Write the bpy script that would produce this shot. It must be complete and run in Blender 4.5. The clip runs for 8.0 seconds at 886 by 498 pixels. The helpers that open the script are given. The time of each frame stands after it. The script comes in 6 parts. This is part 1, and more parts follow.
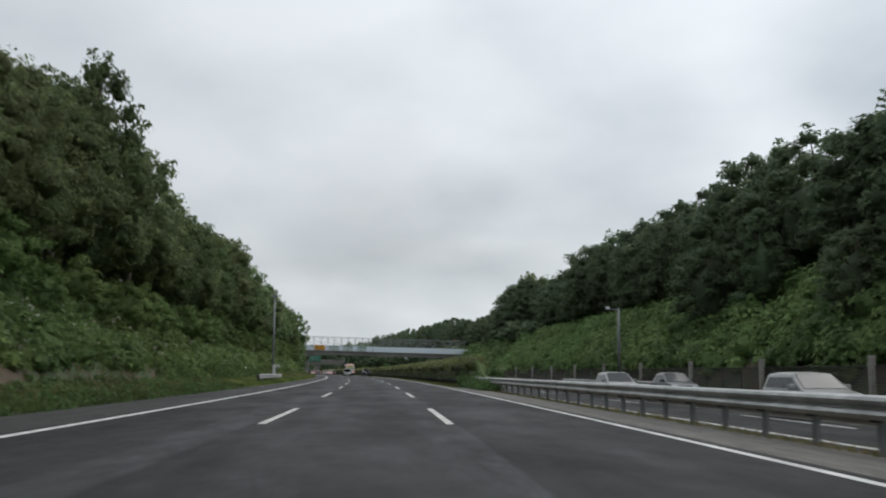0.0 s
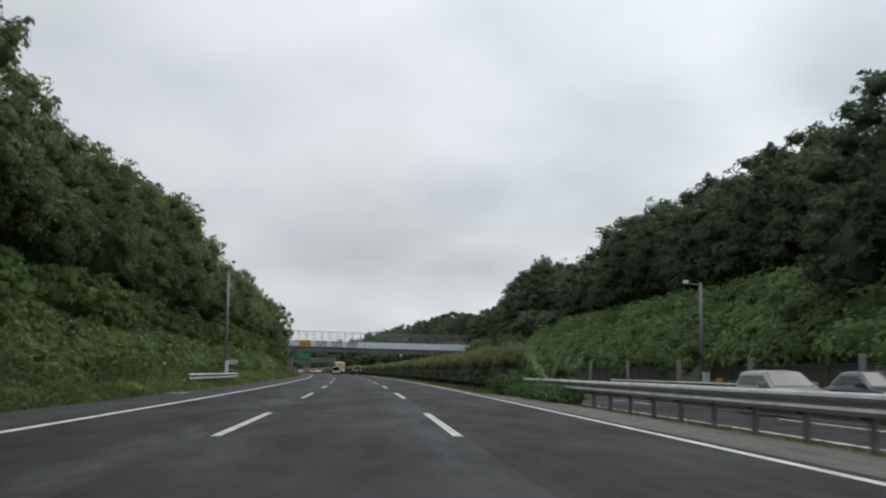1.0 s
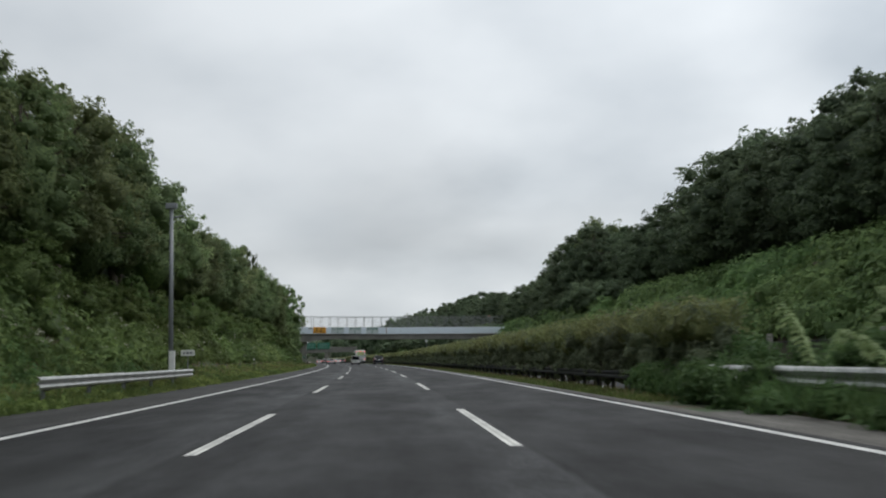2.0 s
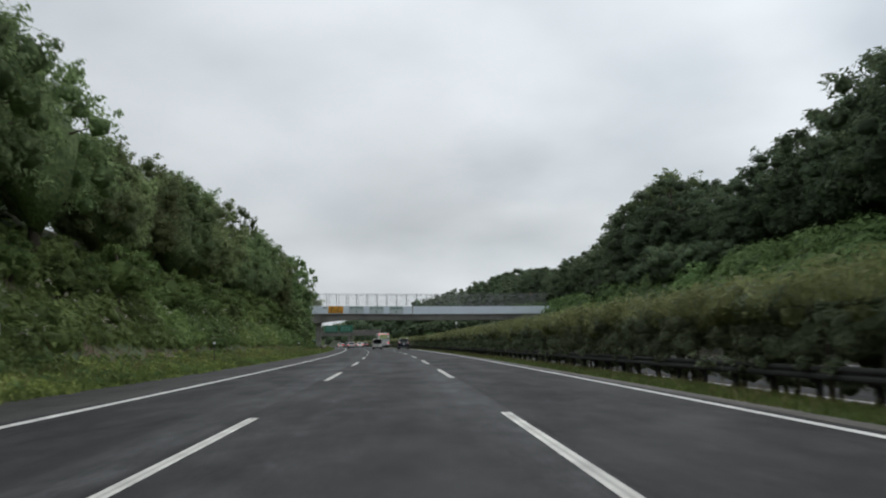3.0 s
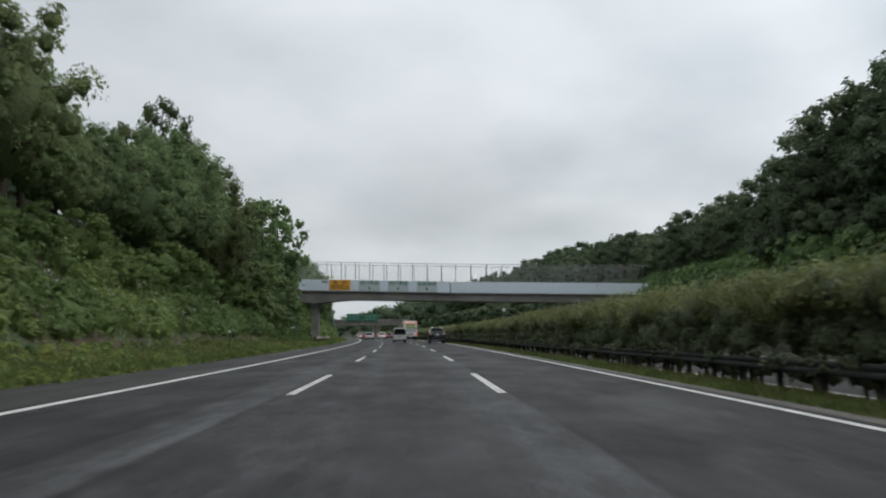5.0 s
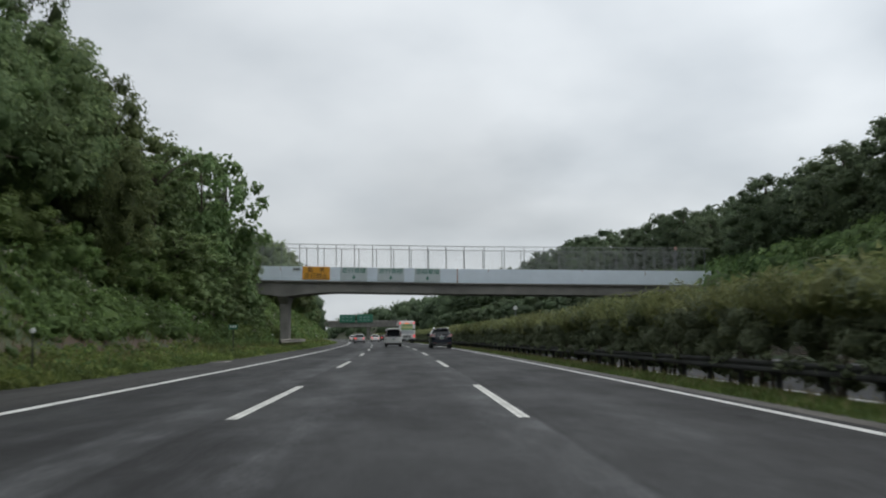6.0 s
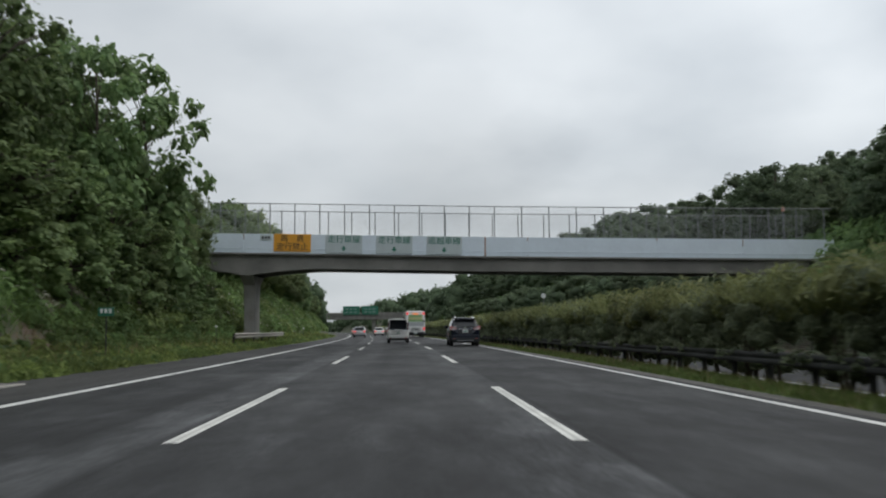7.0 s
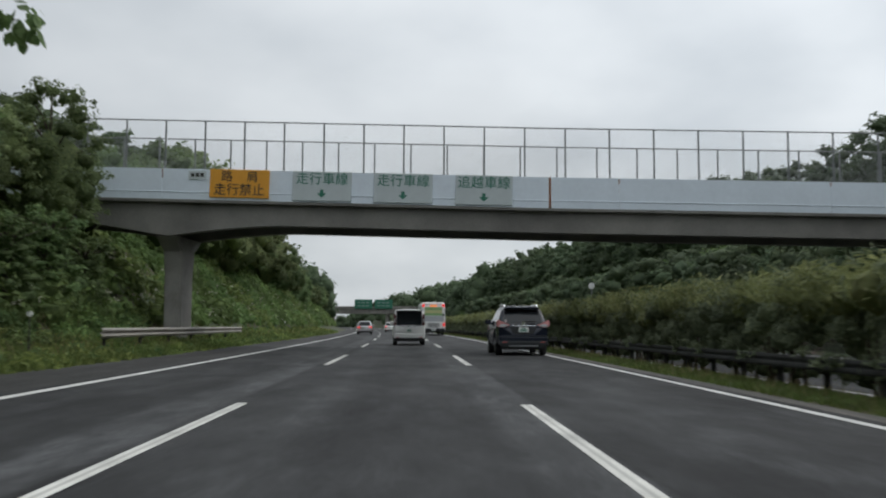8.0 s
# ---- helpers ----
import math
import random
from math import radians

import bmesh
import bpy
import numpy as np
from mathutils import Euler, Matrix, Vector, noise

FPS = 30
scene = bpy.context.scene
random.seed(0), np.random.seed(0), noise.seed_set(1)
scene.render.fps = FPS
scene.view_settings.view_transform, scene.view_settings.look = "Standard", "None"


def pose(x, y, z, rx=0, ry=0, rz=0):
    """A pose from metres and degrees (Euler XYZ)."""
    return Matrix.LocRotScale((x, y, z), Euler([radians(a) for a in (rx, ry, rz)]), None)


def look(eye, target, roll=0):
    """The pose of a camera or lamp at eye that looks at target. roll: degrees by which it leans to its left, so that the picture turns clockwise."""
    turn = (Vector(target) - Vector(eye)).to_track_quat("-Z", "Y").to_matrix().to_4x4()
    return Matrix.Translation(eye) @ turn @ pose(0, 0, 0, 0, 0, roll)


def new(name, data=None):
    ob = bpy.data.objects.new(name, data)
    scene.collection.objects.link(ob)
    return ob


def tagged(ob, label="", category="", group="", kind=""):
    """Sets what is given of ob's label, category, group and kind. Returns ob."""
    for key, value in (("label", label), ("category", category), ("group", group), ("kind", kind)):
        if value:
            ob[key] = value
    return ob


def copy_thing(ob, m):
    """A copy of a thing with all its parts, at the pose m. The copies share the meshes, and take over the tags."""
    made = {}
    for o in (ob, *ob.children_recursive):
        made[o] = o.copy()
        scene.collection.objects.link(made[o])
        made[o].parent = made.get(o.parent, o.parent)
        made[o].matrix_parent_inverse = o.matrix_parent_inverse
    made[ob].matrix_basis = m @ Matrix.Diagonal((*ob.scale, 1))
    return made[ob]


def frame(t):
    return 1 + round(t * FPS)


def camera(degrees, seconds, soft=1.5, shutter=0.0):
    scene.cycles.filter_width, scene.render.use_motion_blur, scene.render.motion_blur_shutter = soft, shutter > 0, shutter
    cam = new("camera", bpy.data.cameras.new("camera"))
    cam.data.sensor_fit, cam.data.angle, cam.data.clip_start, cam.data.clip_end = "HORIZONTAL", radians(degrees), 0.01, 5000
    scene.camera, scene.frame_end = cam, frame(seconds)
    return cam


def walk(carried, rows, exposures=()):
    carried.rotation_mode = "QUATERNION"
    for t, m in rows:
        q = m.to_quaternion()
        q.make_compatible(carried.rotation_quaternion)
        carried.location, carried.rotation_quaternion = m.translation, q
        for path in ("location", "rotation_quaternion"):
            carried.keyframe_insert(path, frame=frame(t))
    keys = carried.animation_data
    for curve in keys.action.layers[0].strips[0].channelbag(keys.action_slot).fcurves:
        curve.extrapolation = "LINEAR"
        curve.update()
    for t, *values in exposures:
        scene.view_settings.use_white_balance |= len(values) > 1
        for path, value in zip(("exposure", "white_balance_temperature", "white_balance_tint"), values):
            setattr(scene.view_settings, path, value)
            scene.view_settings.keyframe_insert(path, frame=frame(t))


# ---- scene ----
cam = camera(50.0, 8.0, soft=2.05, shutter=0.2)
PATH = [
    (0, (2.509, -1.75, 1.002), (2.627, 0.23, 1.26), 0.34),
    (0.5, (2.461, 10.341, 1.015), (2.609, 12.319, 1.267), 0.83),
    (1, (2.417, 22.347, 0.988), (2.55, 24.326, 1.243), 0.37),
    (1.5, (2.267, 34.217, 0.997), (2.383, 36.2, 1.23), -0.54),
    (2, (2.092, 46.142, 1.015), (2.186, 48.127, 1.242), -1.47),
    (3.5, (1.308, 83.532, 1.044), (1.332, 85.523, 1.229), -1),
    (4, (0.927, 95.817, 1.034), (0.938, 97.807, 1.234), -0.91),
    (4.5, (0.562, 108.126, 1.021), (0.535, 110.118, 1.198), -0.54),
    (6, (-0.912, 145.057, 1.013), (-0.933, 147.048, 1.196), -0.54),
    (6.5, (-1.489, 156.845, 1.038), (-1.517, 158.837, 1.212), -0.95),
    (7, (-2.18, 168.446, 0.994), (-2.217, 170.438, 1.163), -0.53),
    (7.5, (-2.853, 180.777, 0.994), (-2.909, 182.77, 1.158), -0.31),
    (8, (-3.522, 192.726, 1.007), (-3.595, 194.719, 1.168), 0.22),
]
walk(cam, [(t, look(eye, target, roll)) for t, eye, target, roll in PATH])

# ---- sky and sun: a closed overcast sky, brighter overhead ----
SUN_UP, SUN_ROUND = radians(55), radians(70)
world = bpy.data.worlds.new("overcast")
scene.world = world
world.use_nodes = True


def build_sky():
    nt = world.node_tree
    nt.nodes.clear()
    N = nt.nodes.new
    out, bg = N("ShaderNodeOutputWorld"), N("ShaderNodeBackground")
    sky = N("ShaderNodeTexSky")
    sky.sky_type, sky.sun_disc, sky.sun_elevation, sky.sun_rotation = "NISHITA", False, SUN_UP, SUN_ROUND
    sky.dust_density, sky.air_density = 3.0, 1.0
    dim = N("ShaderNodeVectorMath")
    dim.operation = "SCALE"
    dim.inputs["Scale"].default_value = 0.10
    nt.links.new(sky.outputs[0], dim.inputs[0])
    co, sep = N("ShaderNodeTexCoord"), N("ShaderNodeSeparateXYZ")
    nt.links.new(co.outputs["Generated"], sep.inputs[0])
    lift = N("ShaderNodeMath")
    lift.operation, lift.inputs[1].default_value = "MAXIMUM", 0.0
    nt.links.new(sep.outputs["Z"], lift.inputs[0])
    flat = N("ShaderNodeMath")
    flat.operation, flat.inputs[1].default_value = "ADD", 0.42
    nt.links.new(lift.outputs[0], flat.inputs[0])
    plane = N("ShaderNodeVectorMath")
    plane.operation = "DIVIDE"
    com = N("ShaderNodeCombineXYZ")
    for n in range(3):
        nt.links.new(flat.outputs[0], com.inputs[n])
    nt.links.new(co.outputs["Generated"], plane.inputs[0])
    nt.links.new(com.outputs[0], plane.inputs[1])
    shift = N("ShaderNodeMapping")
    shift.inputs["Location"].default_value = (1.3, 7.4, 0.0)
    nt.links.new(plane.outputs[0], shift.inputs["Vector"])
    big, small = N("ShaderNodeTexNoise"), N("ShaderNodeTexNoise")
    for tex, scale, detail, rough in ((big, 1.25, 2.0, 0.4), (small, 3.4, 4.0, 0.45)):
        tex.inputs["Scale"].default_value, tex.inputs["Detail"].default_value, tex.inputs["Roughness"].default_value = scale, detail, rough
        nt.links.new(shift.outputs[0], tex.inputs["Vector"])
    both = N("ShaderNodeMix")
    both.data_type = "FLOAT"
    both.inputs["Factor"].default_value = 0.30
    nt.links.new(big.outputs["Fac"], both.inputs[2])
    nt.links.new(small.outputs["Fac"], both.inputs[3])
    ramp = N("ShaderNodeValToRGB")
    e = ramp.color_ramp.elements
    e[0].position, e[0].color = 0.36, (0.450, 0.498, 0.542, 1)
    e[1].position, e[1].color = 0.60, (0.803, 0.844, 0.872, 1)
    nt.links.new(both.outputs[0], ramp.inputs[0])
    high = N("ShaderNodeMapRange")
    high.inputs["From Min"].default_value, high.inputs["From Max"].default_value = 0.0, 0.95
    high.inputs["To Min"].default_value, high.inputs["To Max"].default_value = 0.88, 1.70
    nt.links.new(lift.outputs[0], high.inputs["Value"])
    up = N("ShaderNodeVectorMath")
    up.operation = "SCALE"
    nt.links.new(ramp.outputs[0], up.inputs[0])
    side = N("ShaderNodeMath")
    side.operation, side.inputs[1].default_value, side.inputs[2].default_value = "MULTIPLY_ADD", 0.36, 0.945
    nt.links.new(sep.outputs["X"], side.inputs[0])
    gain = N("ShaderNodeMath")
    gain.operation = "MULTIPLY"
    nt.links.new(high.outputs[0], gain.inputs[0])
    nt.links.new(side.outputs[0], gain.inputs[1])
    # a pale band where the cloud thins towards the horizon
    pale, lit = N("ShaderNodeMapRange"), N("ShaderNodeMath")
    pale.interpolation_type, lit.operation = "SMOOTHSTEP", "MULTIPLY"
    pale.inputs["From Min"].default_value, pale.inputs["From Max"].default_value = 0.03, 0.13
    pale.inputs["To Min"].default_value, pale.inputs["To Max"].default_value = 1.20, 1.0
    nt.links.new(lift.outputs[0], pale.inputs["Value"])
    nt.links.new(gain.outputs[0], lit.inputs[0])
    nt.links.new(pale.outputs[0], lit.inputs[1])
    # soft darker clouds low over the road
    thick = lit.outputs[0]
    for cx, cz, wx, wz, deep in ((0.0, 0.165, 0.11, 0.085, 0.15), (0.13, 0.125, 0.17, 0.035, 0.08), (-0.06, 0.11, 0.20, 0.025, 0.06)):
        bend, off, away, soft_ = N("ShaderNodeVectorMath"), N("ShaderNodeVectorMath"), N("ShaderNodeVectorMath"), N("ShaderNodeMapRange")
        bend.operation, off.operation, away.operation = "MULTIPLY_ADD", "MULTIPLY_ADD", "LENGTH"
        bend.inputs[1].default_value = (0.16, 0, 0.12)
        nt.links.new(small.outputs["Color"], bend.inputs[0])
        nt.links.new(co.outputs["Generated"], bend.inputs[2])
        off.inputs[1].default_value, off.inputs[2].default_value = (1 / wx, 0, 1 / wz), (-(cx + 0.08) / wx, 0, -(cz + 0.06) / wz)
        nt.links.new(bend.outputs[0], off.inputs[0])
        nt.links.new(off.outputs[0], away.inputs[0])
        soft_.interpolation_type = "SMOOTHSTEP"
        soft_.inputs["From Min"].default_value, soft_.inputs["From Max"].default_value = 0.1, 1.3
        soft_.inputs["To Min"].default_value, soft_.inputs["To Max"].default_value = 1 - deep, 1.0
        nt.links.new(away.outputs["Value"], soft_.inputs["Value"])
        both_ = N("ShaderNodeMath")
        both_.operation = "MULTIPLY"
        nt.links.new(thick, both_.inputs[0])
        nt.links.new(soft_.outputs[0], both_.inputs[1])
        thick = both_.outputs[0]
    nt.links.new(thick, up.inputs["Scale"])
    mix = N("ShaderNodeMix")
    mix.data_type = "RGBA"
    mix.inputs["Factor"].default_value = 0.12
    nt.links.new(up.outputs[0], mix.inputs[6])
    nt.links.new(dim.outputs[0], mix.inputs[7])
    nt.links.new(mix.outputs[2], bg.inputs["Color"])
    bg.inputs["Strength"].default_value = 1.0
    nt.links.new(bg.outputs[0], out.inputs[0])


build_sky()
sun = new("sun", bpy.data.lights.new("sun", "SUN"))
sun.data.energy, sun.data.angle, sun.data.color = 0.95, radians(40), (1.0, 0.97, 0.93)
sun.matrix_world = look((0, 0, 60), (-math.sin(SUN_ROUND) * 40, -math.cos(SUN_ROUND) * 40, 60 - 57))

# ---- helpers of this scene ----


def line_x(y):
    """x of the left broken line, a long bend to the left that runs out straight."""
    far = min(max(y, -60.0), 620.0)
    return 0.157 + 0.00222 * far - 0.00017045 * far * far + (y - far) * (0.00222 - 0.0003409 * far)


def heading(y):
    return math.degrees(math.atan(-(0.00222 - 0.0003409 * min(max(y, -60.0), 620.0))))


def at(s, y, z=0.0, turn=0.0):
    """A pose beside the road: s metres right of the left broken line."""
    return pose(line_x(y) + s, y, z, 0, 0, heading(y) + turn)


def smooth(x, rows):
    """Piecewise linear through (x, value) rows."""
    if x <= rows[0][0]:
        return rows[0][1]
    for (a, p), (b, q) in zip(rows, rows[1:]):
        if x <= b:
            return p + (q - p) * (x - a) / (b - a)
    return rows[-1][1]


SECTION = [(-400, 22), (-120, 16), (-40, 11), (-22, 9.2), (-16, 7.4), (-12, 4.3), (-9.3, 1.25), (-8.4, 0.4), (-7.4, 0.22), (-6.2, 0.02), (-6.0, -0.06), (7.3, -0.06),
           (7.6, -0.03), (8.5, -0.04), (9.6, -0.16), (10.3, -0.40), (10.6, -0.46), (23.2, -0.46), (23.5, -0.25), (24.6, 0.2), (30.2, 6.6), (34, 7.6), (60, 10), (140, 15), (420, 22)]


def widen(y):
    """How far the right bank stands back where it makes room for the bridge."""
    return 2.4 * max(0.0, 1 - abs(y - 226.0) / 38.0) ** 0.7


def ground_z(s, y):
    z = smooth(s - widen(y) * min(1.0, max(0.0, s - 23.5)) if s > 23.5 else s, SECTION)
    if s < -8.6 or s > 25:
        z += 0.28 * noise.noise(Vector((s * 0.16, y * 0.11, 0))) * min(1.0, abs(s + 8.6 if s < 0 else s - 25) / 3)
    return z


def mesh_of(name, bm):
    me = bpy.data.meshes.new(name)
    bm.to_mesh(me)
    bm.free()
    return me


def part(name, bm, material, parent=None, label="", m=None, smooth_faces=False):
    ob = new(name, bm if isinstance(bm, bpy.types.Mesh) else mesh_of(name, bm))
    if material:
        ob.data.materials.append(material)
    if smooth_faces:
        ob.data.shade_smooth()
    if parent:
        ob.parent = parent
    if m is not None:
        ob.matrix_basis = m
    if label:
        ob["label"] = label
    return ob


def base(name, m, label, category, group="", kind=""):
    ob = new(name)
    ob.matrix_basis = m
    return tagged(ob, label, category, group, kind)


def raw(name, verts, faces):
    me = bpy.data.meshes.new(name)
    me.from_pydata([tuple(v) for v in verts], [], [tuple(f) for f in faces])
    me.update()
    return me


def box(bm, x0, x1, y0, y1, z0, z1, bevel=0.0, segments=1):
    r = bmesh.ops.create_cube(bm, size=1.0)
    vs = r["verts"]
    for v in vs:
        v.co = Vector(((x0 + x1) / 2 + v.co.x * (x1 - x0), (y0 + y1) / 2 + v.co.y * (y1 - y0), (z0 + z1) / 2 + v.co.z * (z1 - z0)))
    if bevel:
        es = list({e for v in vs for e in v.link_edges})
        bmesh.ops.bevel(bm, geom=es, offset=bevel, segments=segments, affect="EDGES", profile=0.6)
    return vs


def boxed(x0, x1, y0, y1, z0, z1, bevel=0.0, segments=1):
    bm = bmesh.new()
    box(bm, x0, x1, y0, y1, z0, z1, bevel, segments)
    return bm


def tube(bm, points, radii, sides=8, cap=True):
    rings = []
    for n, p in enumerate(points):
        p = Vector(p)
        d = (Vector(points[min(n + 1, len(points) - 1)]) - Vector(points[max(n - 1, 0)])).normalized()
        a = d.orthogonal().normalized()
        b = d.cross(a)
        rings.append([bm.verts.new(p + radii[n] * (math.cos(2 * math.pi * k / sides) * a + math.sin(2 * math.pi * k / sides) * b)) for k in range(sides)])
    for r0, r1 in zip(rings, rings[1:]):
        for k in range(sides):
            bm.faces.new((r0[k], r0[(k + 1) % sides], r1[(k + 1) % sides], r1[k]))
    if cap:
        bm.faces.new(rings[0][::-1])
        bm.faces.new(rings[-1])
    return bm


def tubed(points, radii, sides=8):
    if not isinstance(radii, (list, tuple)):
        radii = [radii] * len(points)
    return tube(bmesh.new(), points, radii, sides)


def strip(name, s0, s1, y0, y1, z, step=4.0, thick=0.0):
    """A band along the road with (s, y) as its UV."""
    n = max(1, int(round((y1 - y0) / step)))
    ys = [y0 + (y1 - y0) * k / n for k in range(n + 1)]
    vs = [(line_x(y) + s, y, z) for y in ys for s in (s0, s1)]
    fs = [(2 * k, 2 * k + 1, 2 * k + 3, 2 * k + 2) for k in range(n)]
    if thick:
        m = len(vs)
        vs += [(x, y, zz - thick) for x, y, zz in vs]
        fs += [(2 * k + 2 + m, 2 * k + 3 + m, 2 * k + 1 + m, 2 * k + m) for k in range(n)]
        fs += [(2 * k, 2 * k + 2, 2 * k + 2 + m, 2 * k + m) for k in range(n)] + [(2 * k + 3, 2 * k + 1, 2 * k + 1 + m, 2 * k + 3 + m) for k in range(n)]
    me = raw(name, vs, fs)
    uv = me.uv_layers.new(name="UVMap")
    for lp in me.loops:
        v = me.vertices[lp.vertex_index].co
        uv.data[lp.index].uv = (v.x - line_x(v.y), v.y)
    return me


# ---- materials ----
def nodes(name):
    m = bpy.data.materials.new(name)
    m.use_nodes = True
    nt = m.node_tree
    return m, nt, nt.nodes["Principled BSDF"]


def coloured(name, rgb, rough=0.5, metal=0.0, vary=0.12, scale=3.0, bump=0.0, fine=60.0, spread=0.0, coat=0.0, spec=0.5, space="Object"):
    """A surface with variation at two scales, and grain."""
    m, nt, b = nodes(name)
    N, link = nt.nodes.new, nt.links.new
    b.inputs["Roughness"].default_value, b.inputs["Metallic"].default_value = rough, metal
    b.inputs["Coat Weight"].default_value = coat
    b.inputs["Specular IOR Level"].default_value = spec
    co = N("ShaderNodeTexCoord")
    big, fin = N("ShaderNodeTexNoise"), N("ShaderNodeTexNoise")
    big.inputs["Scale"].default_value, big.inputs["Detail"].default_value = scale, 6
    fin.inputs["Scale"].default_value, fin.inputs["Detail"].default_value = fine, 3
    link(co.outputs[space], big.inputs["Vector"])
    link(co.outputs[space], fin.inputs["Vector"])
    mix = N("ShaderNodeMath")
    mix.operation = "MULTIPLY_ADD"
    mix.inputs[1].default_value = 0.35
    link(fin.outputs["Fac"], mix.inputs[0])
    part_ = N("ShaderNodeMath")
    part_.operation, part_.inputs[1].default_value = "MULTIPLY", 0.65
    link(big.outputs["Fac"], part_.inputs[0])
    link(part_.outputs[0], mix.inputs[2])
    ramp = N("ShaderNodeMapRange")
    ramp.inputs["From Min"].default_value, ramp.inputs["From Max"].default_value = 0.3, 0.7
    ramp.inputs["To Min"].default_value, ramp.inputs["To Max"].default_value = 1 - vary, 1 + vary
    link(mix.outputs[0], ramp.inputs["Value"])
    val = ramp.outputs[0]
    if spread:
        info = N("ShaderNodeObjectInfo")
        wide = N("ShaderNodeMapRange")
        wide.inputs["To Min"].default_value, wide.inputs["To Max"].default_value = 1 - spread, 1 + spread
        link(info.outputs["Random"], wide.inputs["Value"])
        mul = N("ShaderNodeMath")
        mul.operation = "MULTIPLY"
        link(val, mul.inputs[0])
        link(wide.outputs[0], mul.inputs[1])
        val = mul.outputs[0]
    col = N("ShaderNodeVectorMath")
    col.operation = "SCALE"
    col.inputs[0].default_value = rgb
    link(val, col.inputs["Scale"])
    link(col.outputs[0], b.inputs["Base Color"])
    if bump:
        bp = N("ShaderNodeBump")
        bp.inputs["Strength"].default_value, bp.inputs["Distance"].default_value = bump, 0.02
        link(fin.outputs["Fac"], bp.inputs["Height"])
        link(bp.outputs[0], b.inputs["Normal"])
    return m


def leaf_material(name, dark, light, rough=0.65, spread=0.22, sheen=0.14, cells=6.0):
    """Leaves: each one its own shade, each plant its own tone, a little light let through."""
    m, nt, b = nodes(name)
    N, link = nt.nodes.new, nt.links.new
    geo, info = N("ShaderNodeNewGeometry"), N("ShaderNodeObjectInfo")
    ramp = N("ShaderNodeMix")
    ramp.data_type = "RGBA"
    ramp.inputs[6].default_value, ramp.inputs[7].default_value = (*dark, 1), (*light, 1)
    cell = N("ShaderNodeTexVoronoi")
    cell.inputs["Scale"].default_value = cells
    co = N("ShaderNodeTexCoord")
    link(co.outputs["Object"], cell.inputs["Vector"])
    own = N("ShaderNodeSeparateColor")
    link(cell.outputs["Color"], own.inputs[0])
    add_ = N("ShaderNodeMath")
    add_.operation = "MULTIPLY"
    link(geo.outputs["Random Per Island"], add_.inputs[0])
    link(own.outputs[0], add_.inputs[1])
    pw = N("ShaderNodeMath")
    pw.operation, pw.inputs[1].default_value = "POWER", 0.8
    link(add_.outputs[0], pw.inputs[0])
    link(pw.outputs[0], ramp.inputs["Factor"])
    bp = N("ShaderNodeBump")
    bp.inputs["Strength"].default_value, bp.inputs["Distance"].default_value = 0.6, 0.10
    link(cell.outputs["Distance"], bp.inputs["Height"])
    link(bp.outputs[0], b.inputs["Normal"])
    tone = N("ShaderNodeMapRange")
    tone.inputs["To Min"].default_value, tone.inputs["To Max"].default_value = 1 - spread, 1 + spread
    link(info.outputs["Random"], tone.inputs["Value"])
    patch = N("ShaderNodeTexNoise")
    patch.inputs["Scale"].default_value, patch.inputs["Detail"].default_value = 0.45, 3
    link(geo.outputs["Position"], patch.inputs["Vector"])
    wide = N("ShaderNodeMapRange")
    wide.inputs["From Min"].default_value, wide.inputs["From Max"].default_value = 0.3, 0.7
    wide.inputs["To Min"].default_value, wide.inputs["To Max"].default_value = 0.75, 1.25
    link(patch.outputs["Fac"], wide.inputs["Value"])
    mul = N("ShaderNodeMath")
    mul.operation = "MULTIPLY"
    link(tone.outputs[0], mul.inputs[0])
    link(wide.outputs[0], mul.inputs[1])
    sc = N("ShaderNodeVectorMath")
    sc.operation = "SCALE"
    link(ramp.outputs[2], sc.inputs[0])
    link(mul.outputs[0], sc.inputs["Scale"])
    # one plant yellower, the next bluer
    many, own_part, turn, hue = N("ShaderNodeMath"), N("ShaderNodeMath"), N("ShaderNodeMapRange"), N("ShaderNodeHueSaturation")
    many.operation, many.inputs[1].default_value, own_part.operation = "MULTIPLY", 17.3, "FRACT"
    turn.inputs["To Min"].default_value, turn.inputs["To Max"].default_value = 0.5 - spread * 0.07, 0.5 + spread * 0.07
    link(info.outputs["Random"], many.inputs[0])
    link(many.outputs[0], own_part.inputs[0])
    link(own_part.outputs[0], turn.inputs["Value"])
    link(turn.outputs[0], hue.inputs["Hue"])
    link(sc.outputs[0], hue.inputs["Color"])
    link(hue.outputs[0], b.inputs["Base Color"])
    b.inputs["Roughness"].default_value = rough
    b.inputs["Specular IOR Level"].default_value = sheen
    tr, add = N("ShaderNodeBsdfTranslucent"), N("ShaderNodeMixShader")
    link(hue.outputs[0], tr.inputs["Color"])
    add.inputs["Fac"].default_value = 0.44
    out = nt.nodes["Material Output"]
    link(b.outputs[0], add.inputs[1])
    link(tr.outputs[0], add.inputs[2])
    link(add.outputs[0], out.inputs["Surface"])
    return m


